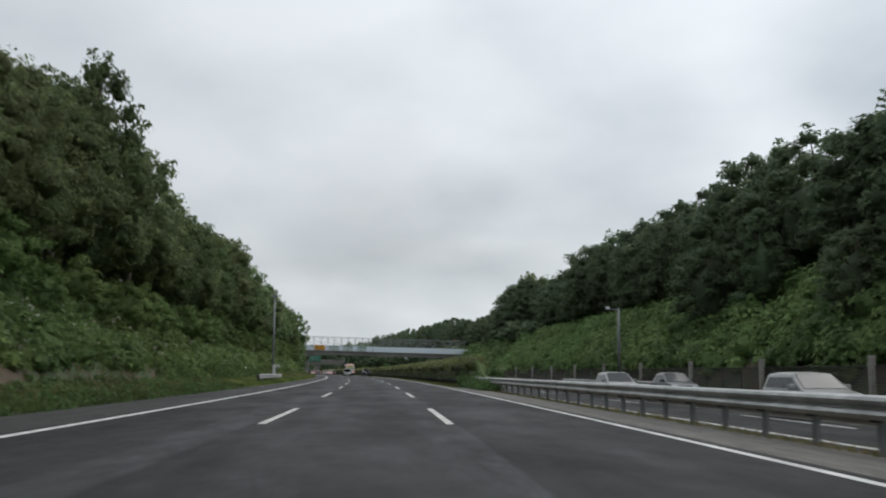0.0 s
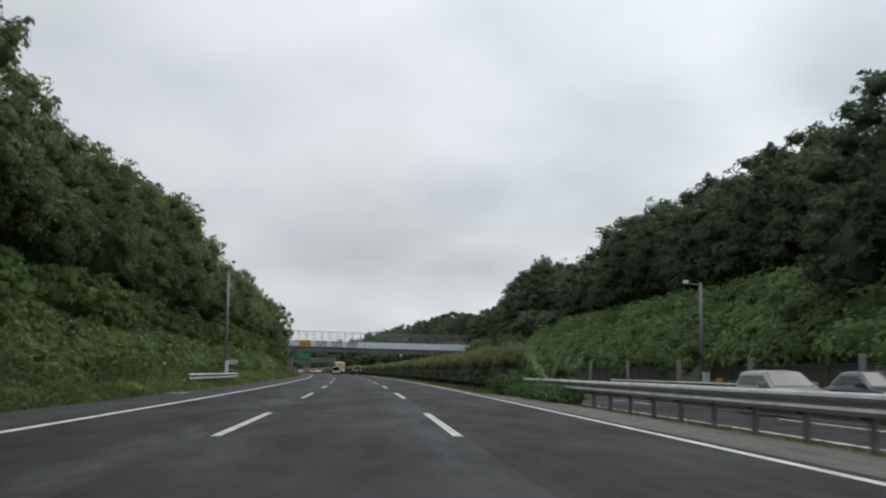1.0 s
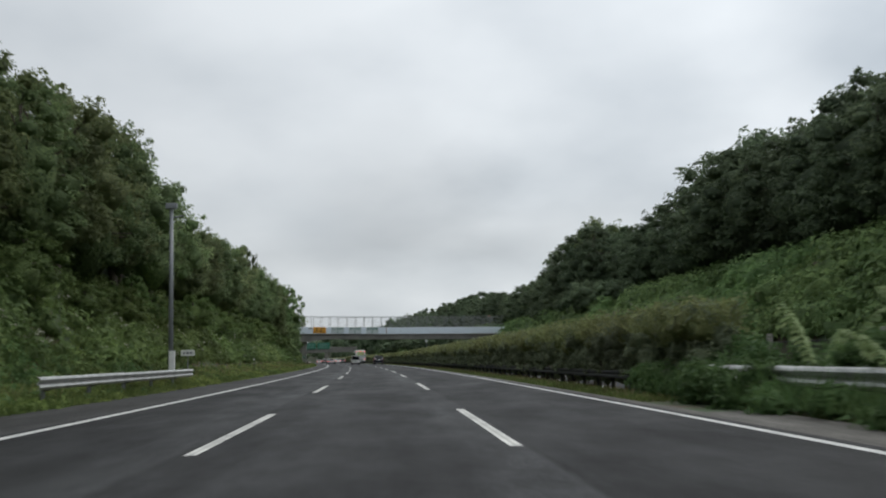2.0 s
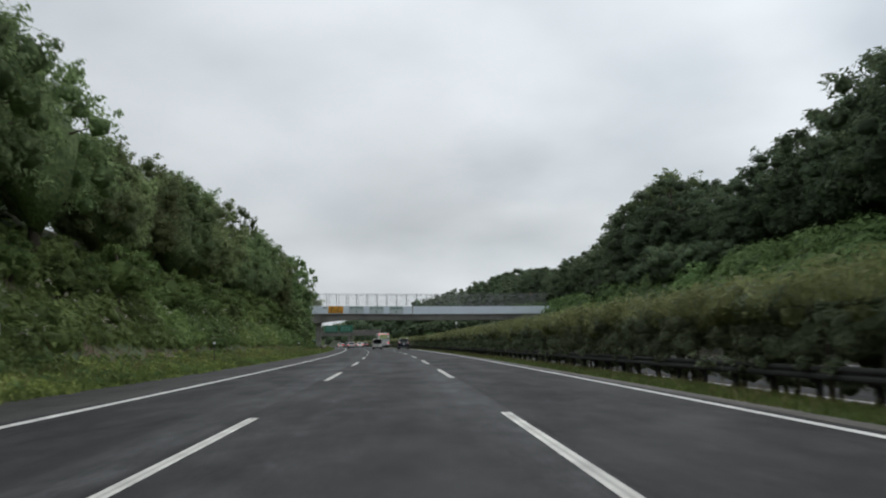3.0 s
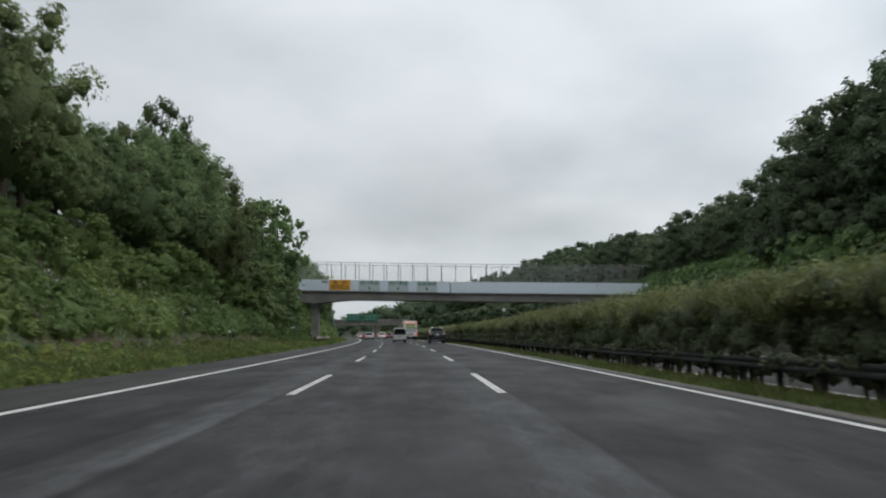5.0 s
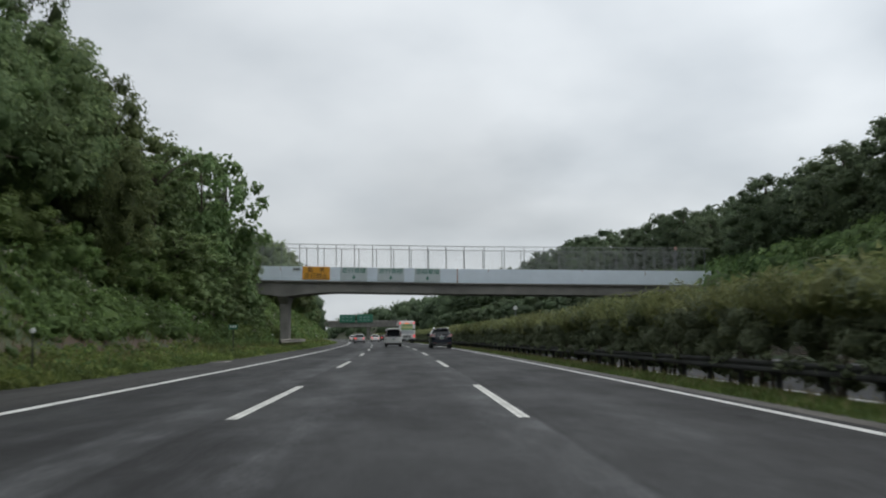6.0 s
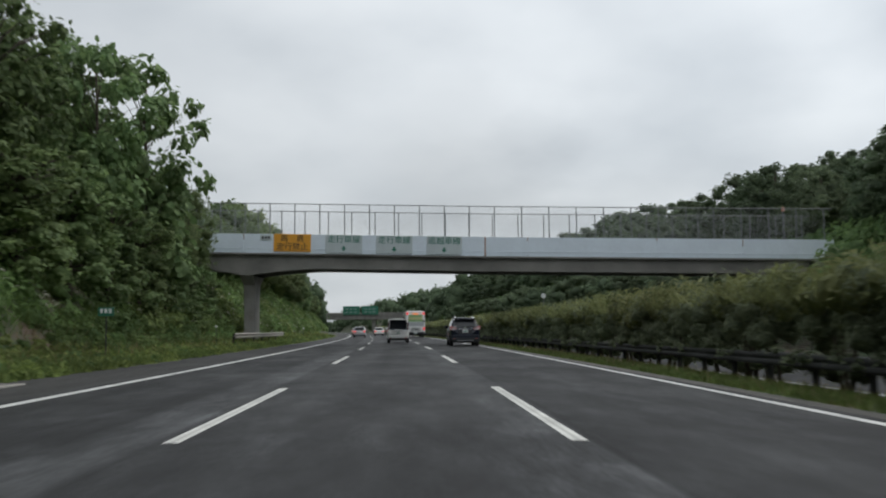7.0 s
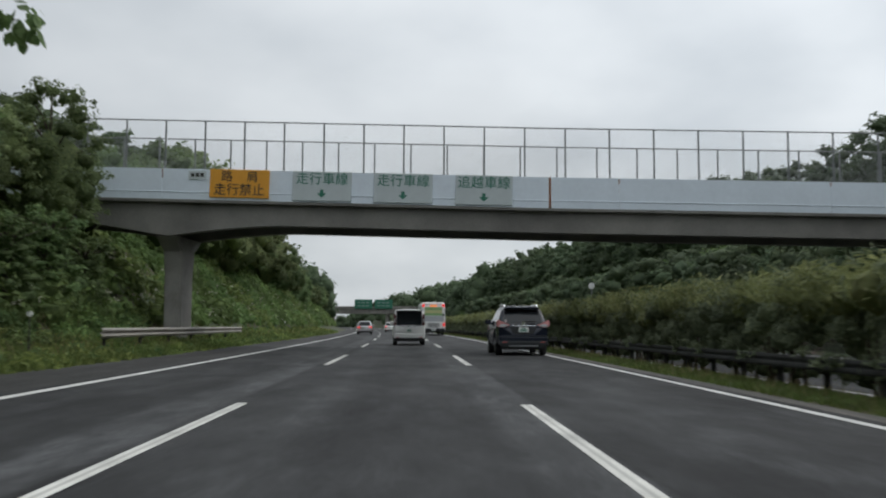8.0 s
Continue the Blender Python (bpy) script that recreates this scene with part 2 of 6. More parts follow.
def asphalt_material(name, rgb, streak=0.35, seams=False):
    """Asphalt on (s, y): tyre tracks and patches drawn out along the road, aggregate, faint cracks."""
    m, nt, b = nodes(name)
    N, link = nt.nodes.new, nt.links.new
    uv = N("ShaderNodeUVMap")
    uv.uv_map = "UVMap"

    def tex(sx, sy, detail, rough=0.55):
        mp, t = N("ShaderNodeMapping"), N("ShaderNodeTexNoise")
        mp.inputs["Scale"].default_value = (sx, sy, 1)
        link(uv.outputs[0], mp.inputs["Vector"])
        link(mp.outputs[0], t.inputs["Vector"])
        t.inputs["Scale"].default_value, t.inputs["Detail"].default_value, t.inputs["Roughness"].default_value = 1.0, detail, rough
        return t.outputs["Fac"]

    def spread(fac, lo, hi, a=0.35, c=0.65):
        r = N("ShaderNodeMapRange")
        for key, v in (("From Min", a), ("From Max", c), ("To Min", lo), ("To Max", hi)):
            r.inputs[key].default_value = v
        link(fac, r.inputs["Value"])
        return r.outputs[0]

    def times(a, c):
        r = N("ShaderNodeMath")
        r.operation = "MULTIPLY"
        link(a, r.inputs[0])
        link(c, r.inputs[1])
        return r.outputs[0]

    long_, patch, grain, stone = tex(1.1, 0.035, 4), tex(0.5, 0.16, 6, 0.6), tex(22, 9, 4), tex(160, 160, 2)
    v = times(spread(long_, 1 - streak, 1 + streak), spread(patch, 0.82, 1.22))
    v = times(v, spread(grain, 0.76, 1.28))
    v = times(v, spread(tex(3.6, 0.8, 6, 0.65), 0.74, 1.32))
    v = times(v, spread(stone, 0.8, 1.2))
    # polished wheel tracks, two in each lane
    sep = N("ShaderNodeSeparateXYZ")
    link(uv.outputs[0], sep.inputs[0])
    wave = N("ShaderNodeMath")
    wave.operation, wave.inputs[1].default_value = "MULTIPLY", 2 * math.pi / 1.78
    link(sep.outputs[0], wave.inputs[0])
    cs = N("ShaderNodeMath")
    cs.operation = "COSINE"
    link(wave.outputs[0], cs.inputs[0])
    v = times(v, spread(cs.outputs[0], 0.95, 1.06, -1, 1))
    if seams:
        # darker tone in the first stretch, up to full between y = 62 and 100
        v = times(v, spread(sep.outputs[1], 0.66, 1.0, 62.0, 100.0))
        # lengthwise paving seams and the tone of each paved width
        off = N("ShaderNodeMath")
        off.operation, off.inputs[1].default_value, off.inputs[2].default_value = "MULTIPLY_ADD", 0.10, -0.05
        link(tex(0.6, 0.25, 3), off.inputs[0])
        pos = N("ShaderNodeMath")
        pos.operation = "ADD"
        link(sep.outputs[0], pos.inputs[0])
        link(off.outputs[0], pos.inputs[1])
        unit = N("ShaderNodeMapRange")
        unit.inputs["From Min"].default_value, unit.inputs["From Max"].default_value = -3.75, 7.2
        link(pos.outputs[0], unit.inputs["Value"])
        tone = N("ShaderNodeValToRGB")
        e = tone.color_ramp.elements
        rows = [(-3.7, 0.80), (-1.02, 0.82), (-0.90, 1.62), (-0.22, 1.85), (-0.13, 0.55), (-0.04, 0.84), (0.45, 0.96), (0.9, 1.45), (1.3, 0.98), (1.7, 0.78), (2.5, 0.76), (2.95, 0.98), (3.15, 1.45), (3.74, 1.65), (3.80, 0.30), (3.88, 0.78), (5.0, 0.84), (7.1, 0.76)]
        e[0].position, e[0].color = 0.0, (0.80 / 2.0,) * 3 + (1,)
        e[1].position, e[1].color = 1.0, (0.76 / 2.0,) * 3 + (1,)
        for s, k in rows[1:-1]:
            q = e.new((s + 3.75) / 10.95)
            q.color = (k / 2.0,) * 3 + (1,)
        link(unit.outputs[0], tone.inputs[0])
        v = times(v, spread(tone.outputs[0], 0.0, 2.0, 0.0, 1.0))
        # blotches where the surface is worn pale
        worn = tex(1.3, 0.42, 9, 0.66)
        v = times(v, spread(worn, 0.78, 1.85, 0.46, 0.68))
    col = N("ShaderNodeVectorMath")
    col.operation = "SCALE"
    col.inputs[0].default_value = rgb
    link(v, col.inputs["Scale"])
    link(col.outputs[0], b.inputs["Base Color"])
    link(spread(patch, 0.62, 0.85), b.inputs["Roughness"])
    b.inputs["Specular IOR Level"].default_value = 0.22
    bp = N("ShaderNodeBump")
    bp.inputs["Strength"].default_value, bp.inputs["Distance"].default_value = 0.35, 0.006
    link(stone, bp.inputs["Height"])
    link(bp.outputs[0], b.inputs["Normal"])
    return m


def glowing(name, rgb, strength):
    m, _, b = nodes(name)
    b.inputs["Base Color"].default_value, b.inputs["Roughness"].default_value = (*rgb, 1), 0.25
    b.inputs["Emission Color"].default_value, b.inputs["Emission Strength"].default_value = (*rgb, 1), strength
    return m


ASPHALT = asphalt_material("asphalt", (0.0200, 0.0206, 0.0215), 0.28, True)
SHOULDER = asphalt_material("shoulder_asphalt", (0.030, 0.0293, 0.0283), 0.3)
CONCRETE_STRIP = asphalt_material("margin_concrete", (0.080, 0.075, 0.067), 0.3)
PAINT = coloured("road_paint", (0.54, 0.54, 0.52), 0.6, vary=0.35, scale=1.5, bump=0.3, fine=30)
PAINT_OLD = coloured("worn_road_paint", (0.52, 0.515, 0.48), 0.6, vary=0.45, scale=1.1, bump=0.3, fine=30)


def twin_track():
    """Lane dashes of two sprayed tracks, with a dirty seam between them."""
    nt = PAINT_OLD.node_tree
    b = nt.nodes["Principled BSDF"]
    base_ = b.inputs["Base Color"].links[0].from_socket
    N, link = nt.nodes.new, nt.links.new
    uv, sep, lane, seam, mix = N("ShaderNodeUVMap"), N("ShaderNodeSeparateXYZ"), N("ShaderNodeMath"), N("ShaderNodeMapRange"), N("ShaderNodeMix")
    uv.uv_map = "UVMap"
    lane.operation, lane.inputs[1].default_value = "PINGPONG", 1.825
    link(uv.outputs[0], sep.inputs[0])
    link(sep.outputs[0], lane.inputs[0])
    seam.inputs["From Min"].default_value, seam.inputs["From Max"].default_value = 0.010, 0.030
    seam.inputs["To Min"].default_value, seam.inputs["To Max"].default_value = 0.45, 0.0
    link(lane.outputs[0], seam.inputs["Value"])
    mix.data_type = "RGBA"
    mix.inputs[7].default_value = (0.16, 0.155, 0.145, 1)
    link(seam.outputs[0], mix.inputs["Factor"])
    link(base_, mix.inputs[6])
    link(mix.outputs[2], b.inputs["Base Color"])


twin_track()
EARTH = coloured("earth", (0.070, 0.048, 0.031), 0.9, vary=0.4, scale=0.6, bump=0.6, fine=14)

DUST = coloured("dusty_earth", (0.105, 0.090, 0.068), 0.9, vary=0.45, scale=0.9, bump=0.6, fine=16)


def overgrown():
    """Low green over bare soil, in patches."""
    nt = EARTH.node_tree
    b = nt.nodes["Principled BSDF"]
    soil = b.inputs["Base Color"].links[0].from_socket
    co, tex, mix, edge = nt.nodes.new("ShaderNodeTexCoord"), nt.nodes.new("ShaderNodeTexNoise"), nt.nodes.new("ShaderNodeMix"), nt.nodes.new("ShaderNodeMapRange")
    tex.inputs["Scale"].default_value, tex.inputs["Detail"].default_value = 0.5, 8
    edge.inputs["From Min"].default_value, edge.inputs["From Max"].default_value = 0.40, 0.54
    mix.data_type = "RGBA"
    mix.inputs[7].default_value = (0.040, 0.064, 0.024, 1)
    nt.links.new(co.outputs["Object"], tex.inputs["Vector"])
    nt.links.new(tex.outputs["Fac"], edge.inputs["Value"])
    nt.links.new(edge.outputs[0], mix.inputs["Factor"])
    nt.links.new(soil, mix.inputs[6])
    nt.links.new(mix.outputs[2], b.inputs["Base Color"])


overgrown()
RAIL = coloured("galvanised_rail", (0.40, 0.405, 0.395), 0.45, 0.65, vary=0.4, scale=1.6, fine=20)
RAIL_DULL = coloured("weathered_rail", (0.30, 0.28, 0.25), 0.65, 0.2, vary=0.3, scale=1.0, fine=18)
# even near-black tone for the hedge rail, and for posts and brackets
RAIL_DARK = coloured("dark_rail", (0.034, 0.034, 0.033), 0.9, 0.0, vary=0.4, scale=1.0, fine=18)
STEEL = coloured("pole_steel", (0.20, 0.21, 0.22), 0.5, 0.4, vary=0.2, scale=1.5)
CONCRETE = coloured("bridge_concrete", (0.20, 0.19, 0.172), 0.85, vary=0.4, scale=0.5, bump=0.3, fine=25)
CONCRETE_PALE = coloured("pale_concrete", (0.29, 0.275, 0.25), 0.85, vary=0.35, scale=0.9, bump=0.3, fine=25)
POST_CONCRETE = coloured("post_concrete", (0.27, 0.255, 0.23), 0.85, vary=0.3, scale=2.5, bump=0.4, fine=40)
PANEL_WHITE = coloured("white_panel", (0.70, 0.77, 0.83), 0.45, vary=0.07, scale=0.8, fine=6)
RUST = coloured("rust", (0.22, 0.09, 0.035), 0.85, vary=0.5, scale=6)
SIGN_WHITE = coloured("sign_white", (0.50, 0.55, 0.55), 0.45, vary=0.06)
SIGN_YELLOW = coloured("sign_yellow", (0.72, 0.33, 0.03), 0.45, vary=0.06)
# white marks greyed: the haze before the far signs is in this colour
SIGN_MARK = coloured("hazed_sign_marks", (0.26, 0.33, 0.31), 0.5, vary=0.1)
SIGN_GREEN = coloured("sign_green", (0.025, 0.155, 0.095), 0.45, vary=0.1)
INK_GREEN = coloured("sign_ink_green", (0.02, 0.16, 0.10), 0.5, vary=0.1)
INK_DARK = coloured("sign_ink_dark", (0.03, 0.03, 0.025), 0.5, vary=0.1)
WHITE = coloured("white_enamel", (0.72, 0.72, 0.70), 0.4, vary=0.08)
BLACK = coloured("black_rubber", (0.018, 0.018, 0.019), 0.8, vary=0.25, scale=8)
TRIM = coloured("dark_trim", (0.022, 0.023, 0.025), 0.55, vary=0.15)
CHROME = coloured("chrome", (0.65, 0.66, 0.68), 0.18, 1.0, vary=0.05)
RIM = coloured("wheel_rim", (0.35, 0.36, 0.37), 0.35, 0.8, vary=0.1)
BARK = coloured("bark", (0.075, 0.06, 0.045), 0.9, vary=0.4, scale=4, bump=0.6, fine=30)
MESH_FENCE = coloured("fence_steel", (0.20, 0.21, 0.21), 0.55, 0.4, vary=0.2)
WIRE = coloured("fence_wire", (0.46, 0.47, 0.47), 0.6, 0.2, vary=0.15)
AMBER = coloured("amber_box", (0.75, 0.34, 0.03), 0.45, vary=0.1)
RED_CAP = coloured("faded_red_cap", (0.52, 0.24, 0.17), 0.5, vary=0.15)
GLASS_DARK = coloured("tinted_glass", (0.012, 0.014, 0.016), 0.08, vary=0.05, spec=0.34)
TAIL_RED = coloured("tail_lamp", (0.42, 0.10, 0.09), 0.15, vary=0.1, coat=0.6)
TAIL_PALE = coloured("pale_tail_lamp", (0.58, 0.24, 0.23), 0.15, vary=0.1, coat=0.6)
TAIL_DARK = coloured("maroon_tail_lamp", (0.12, 0.025, 0.035), 0.15, vary=0.1, coat=0.6)
TAIL_LIT = glowing("lit_tail_lamp", (0.9, 0.05, 0.04), 0.9)
LED_AMBER = glowing("led_board", (1.0, 0.32, 0.12), 0.6)
CLEAR_LAMP = coloured("clear_lamp", (0.55, 0.56, 0.57), 0.12, vary=0.1, coat=0.6)
LEAF = leaf_material("tree_leaf", (0.138, 0.186, 0.088), (0.278, 0.340, 0.152), spread=0.34)
LEAF_DARK = leaf_material("wood_leaf", (0.091, 0.126, 0.076), (0.178, 0.230, 0.122))
LEAF_SHADE = leaf_material("shade_leaf", (0.094, 0.126, 0.057), (0.190, 0.234, 0.095), spread=0.3)
LEAF_BIG = leaf_material("broad_leaf", (0.100, 0.158, 0.060), (0.22, 0.295, 0.12), sheen=0.3)
LEAF_VINE = leaf_material("vine_leaf", (0.120, 0.194, 0.074), (0.246, 0.348, 0.128), spread=0.2)
LEAF_BUSH = leaf_material("bush_leaf", (0.100, 0.150, 0.053), (0.200, 0.278, 0.092), spread=0.25)
LEAF_FROND = leaf_material("frond_leaf", (0.17, 0.24, 0.10), (0.34, 0.40, 0.21), spread=0.1)
LEAF_MEDIAN = leaf_material("median_leaf", (0.07, 0.125, 0.046), (0.15, 0.225, 0.08), spread=0.15)
LEAF_HEDGE = leaf_material("hedge_leaf", (0.128, 0.154, 0.097), (0.262, 0.294, 0.174), spread=0.1, cells=10.0)
LEAF_TIP = leaf_material("hedge_tip", (0.145, 0.168, 0.066), (0.29, 0.30, 0.135), spread=0.1)
GRASS = leaf_material("grass_blade", (0.090, 0.130, 0.040), (0.215, 0.262, 0.085), spread=0.12)
LEAF_WEED = leaf_material("weed_leaf", (0.135, 0.180, 0.052), (0.270, 0.325, 0.100), spread=0.2)
GRASS_DULL = leaf_material("dull_grass_blade", (0.066, 0.096, 0.034), (0.150, 0.188, 0.066), spread=0.12)
FLOWER = leaf_material("pale_flower", (0.36, 0.36, 0.28), (0.62, 0.60, 0.50), spread=0.1)
STRAW = leaf_material("dry_grass", (0.16, 0.135, 0.065), (0.30, 0.25, 0.13), spread=0.1)

# ---- ground and carriageways ----
Y0, Y1 = -60.0, 900.0


def build_ground():
    ss = sorted({s for s, _ in SECTION} | {-300, -200, -80, -60, -30, -19, -14, -10.6, 26, 27.5, 29, 32, 46, 90, 260})
    ys = [-160, -110] + [-60 + 5 * k for k in range(93)] + [420 + 20 * k for k in range(25)] + [1000, 1200, 1500, 2000, 3000]
    vs = [(line_x(y) + s, y, ground_z(s, y)) for y in ys for s in ss]
    n = len(ss)
    fs = [(r * n + k, r * n + k + 1, r * n + n + k + 1, r * n + n + k) for r in range(len(ys) - 1) for k in range(n - 1)]
    me = raw("ground", vs, fs)
    me.shade_smooth()
    tagged(part("ground", me, EARTH), "brown earth cutting under grass and bushes", "ground", kind="structure")


build_ground()
road = part("road", strip("road", -3.75, 7.2, Y0, Y1, 0.0, 4, 0.2), ASPHALT)
tagged(road, "damp dark grey asphalt motorway with three lanes", "road", kind="structure")
tagged(part("shoulder_left", strip("shoulder_left", -6.12, -3.75, Y0, Y1, -0.004, 4, 0.2), SHOULDER), "worn grey asphalt hard shoulder beside the grass", "road shoulder", kind="structure")
tagged(part("shoulder_right", strip("shoulder_right", 7.2, 8.45, Y0, 62, -0.003, 4, 0.3), CONCRETE_STRIP), "pale concrete margin strip along the dusty median", "road shoulder", kind="structure")
tagged(part("shoulder_right", strip("shoulder_right", 7.2, 7.52, 62.004, Y1, -0.003, 4, 0.2), CONCRETE_STRIP), "pale concrete margin strip beside the median grass", "road shoulder", kind="structure")
def median_bed():
    """The bare bed of the median, falling towards the lower carriageway."""
    ys = [Y0 + (62 - Y0) * k / 40 for k in range(41)]
    rows = ((8.451, -0.2), (8.451, -0.015), (9.0, -0.085), (9.6, -0.155), (10.3, -0.392), (10.48, -0.44), (10.48, -0.6))
    vs = [(line_x(y) + s, y, z + 0.012 * noise.noise(Vector((s * 3, y * 0.8, 0)))) for y in ys for s, z in rows]
    n = len(rows)
    return raw("median", vs, [(r * n + k, r * n + k + 1, r * n + n + k + 1, r * n + n + k) for r in range(40) for k in range(n - 1)])


tagged(part("median", median_bed(), DUST), "dusty bare earth of the narrow median", "median", kind="structure")
opposite = part("road_opposite", strip("road_opposite", 10.5, 23.2, Y0, Y1, -0.40, 4, 0.2), ASPHALT)
tagged(opposite, "dark asphalt carriageway of the opposite direction", "road", kind="structure")
for road_ob, s, w, z in ((road, -3.4, 0.2, 0.005), (road, 6.92, 0.14, 0.005), (opposite, 11.7, 0.2, -0.395), (opposite, 21.9, 0.2, -0.395)):
    part("edge_line", strip("edge_line", s - w / 2, s + w / 2, Y0, 700, z, 4), PAINT, road_ob, "solid white edge line")
DASHES = {(4, 0): (98.8, 106.6), (4, 1): (98.8, 107.6), (5, 0): (117.2, 125.6), (5, 1): (117.3, 126.2)}
for k in range(-2, 30):
    y0, y1 = 17 + 20 * k, 25 + 20 * k
    for n, s in enumerate((0.0, 3.65)):
        part("lane_dash", strip("lane_dash", s - 0.075, s + 0.075, *DASHES.get((k, n), (y0, y1)), 0.005, 4), PAINT_OLD, road)
    for s in (14.8, 18.4):
        part("lane_dash", strip("lane_dash", s - 0.075, s + 0.075, y0 + 6, y1 + 6, -0.395, 4), PAINT, opposite)

# ---- the overbridge ----
BY = 231.8  # near face of its parapet


def deck_top(x):
    return 7.14 - (0.0255 if x < -0.54 else 0.0187) * (x + 0.54)


def build_bridge():
    br = base("overbridge", pose(0, BY, 0), "grey concrete footbridge over the motorway with white parapet panels", "bridge")
    x0, x1 = -30.0, 26.0
    # haunched girder: its soffit drops towards the pier
    def soffit(x):
        d = abs(x + 16.6)
        return deck_top(x) - 2.28 - 0.55 * max(0.0, 1 - d / 5.0) ** 1.6

    xs = [x0 + 0.5 * k for k in range(int((x1 - x0) / 0.5) + 1)]
    for y0, y1 in ((0.25, 0.75), (3.65, 4.15)):
        vs, fs = [], []
        for x in xs:
            for y, z in ((y0, deck_top(x) - 1.38), (y1, deck_top(x) - 1.38), (y1, soffit(x)), (y0, soffit(x))):
                vs.append((x, y, z))
        for k in range(len(xs) - 1):
            a, c = 4 * k, 4 * k + 4
            for p in range(4):
                fs.append((a + p, a + (p + 1) % 4, c + (p + 1) % 4, c + p))
        part("girder", raw("girder", vs, fs), CONCRETE, br)
    vs, fs = [], []
    for x in xs:
        for y, z in ((-0.02, -1.2), (4.42, -1.2), (4.42, -1.40), (-0.02, -1.40)):
            vs.append((x, y, deck_top(x) + z))
    for k in range(len(xs) - 1):
        a, c = 4 * k, 4 * k + 4
        for p in range(4):
            fs.append((a + p, a + (p + 1) % 4, c + (p + 1) % 4, c + p))
    part("deck_slab", raw("deck_slab", vs, fs), CONCRETE, br)
    # white parapet sheets, in lengths between upright joints
    spans = [(x0, -21.0), (-20.98, -16.76), (-16.74, -0.60), (-0.48, 2.3), (2.32, 10.9), (10.92, 16.6), (16.62, 22.6)]
    for a, c in spans:
        for y in (0.0, 4.40):
            bm = bmesh.new()
            vs = [(a, y, deck_top(a)), (c, y, deck_top(c)), (c, y, deck_top(c) - 1.29), (a, y, deck_top(a) - 1.29)]
            vv = [bm.verts.new(Vector(v) + Vector((0, dy, 0))) for dy in (-0.03, 0.03) for v in vs]
            for f in ((0, 1, 2, 3), (7, 6, 5, 4), (0, 4, 5, 1), (1, 5, 6, 2), (2, 6, 7, 3), (3, 7, 4, 0)):
                bm.faces.new([vv[i] for i in f])
            part("parapet_panel", bm, PANEL_WHITE, br)
        # the rib low on the sheets
        bm = bmesh.new()
        tube(bm, [(a, -0.035, deck_top(a) - 0.98), (c, -0.035, deck_top(c) - 0.98)], [0.022, 0.022], 6)
        part("panel_rib", bm, PANEL_WHITE, br)
    part("joint_strip", boxed(-0.585, -0.495, -0.028, 0.028, 5.85, 7.14), RUST, br, "rusty upright joint strip")
    for x, h in ((2.3, 0.25), (10.9, 0.18), (16.6, 0.5), (-16.75, 0.4)):
        part("rust_streak", boxed(x - 0.02, x + 0.02, -0.034, -0.031, deck_top(x) - h, deck_top(x) - 0.01), RUST, br)
    # pier on the left verge: a tapered wall pier with a broad head
    bm = bmesh.new()
    rows = [(0.0, 0.37, 0.80), (3.2, 0.38, 0.82), (4.15, 0.41, 0.92), (4.75, 0.48, 1.85)]
    rings = []
    for z, hx, hy in rows:
        rings.append([bm.verts.new((-16.65 + sx * hx, 2.2 + sy * hy, z)) for sx, sy in ((-1, -1), (1, -1), (1, 1), (-1, 1))])
    for r0, r1 in zip(rings, rings[1:]):
        for k in range(4):
            bm.faces.new((r0[k], r0[(k + 1) % 4], r1[(k + 1) % 4], r1[k]))
    bm.faces.new(rings[0][::-1])
    bm.faces.new(rings[-1])
    bmesh.ops.bevel(bm, geom=[e for e in bm.edges if abs(e.verts[0].co.z - e.verts[1].co.z) > 0.5], offset=0.07, segments=2, affect="EDGES")
    part("pier", bm, CONCRETE_PALE, br, "square grey concrete pier")
    # mesh fence on both parapets
    for y in (0.12, 4.28):
        for x in [0.11 - 1.68 * k for k in range(1, 18)] + [0.11 + 1.83 * k for k in range(13)]:
            z = deck_top(x) - 0.4
            part("fence_post", boxed(x - 0.032, x + 0.032, y - 0.03, y + 0.03, z, z + 2.5), MESH_FENCE, br)
        part("fence_rail", tubed([(x, y, deck_top(x) + 2.08) for x in (-29, -0.54, 22.6)], 0.028, 6), MESH_FENCE, br)
        # woven wire, as thin slanting wires
        vs, fs = [], []
        step = 0.13
        for k in range(int(52 / step)):
            for d in (-1, 1):
                xa = -29 + k * step
                xb = xa + d * 2.0
                if not -29 <= xb <= 22.6:
                    continue
                za, zb = deck_top(xa) + 0.02, deck_top(xb) + 2.06
                i = len(vs)
                vs += [(xa - 0.003, y, za), (xa + 0.003, y, za), (xb + 0.003, y, zb), (xb - 0.003, y, zb)]
                fs.append((i, i + 1, i + 2, i + 3))
        part("wire_mesh", raw("wire_mesh", vs, fs), WIRE, br, "galvanised woven wire")


build_bridge()
cap_post = base("marker_post", pose(19.6, BY + 0.75, 5.4), "slim pale post with a reddish cap on the bridge", "marker post")
part("post", tubed([(0, 0, 0), (0, 0, 3.35)], 0.045, 8), STEEL, cap_post)
part("cap", tubed([(0, 0, 3.35), (0, 0, 3.62)], [0.12, 0.09], 10), RED_CAP, cap_post, "faded reddish cap")


def text_on(body, size, x, z, y, material, parent, name="lettering"):
    cu = bpy.data.curves.new(name, "FONT")
    cu.body, cu.size, cu.align_x, cu.align_y, cu.extrude = body, size, "CENTER", "CENTER", 0.004
    cu.offset = size * 0.004
    ob = new(name, cu)
    cu.materials.append(material)
    ob.parent = parent
    ob.matrix_basis = pose(x, y, z, 90)
    return ob


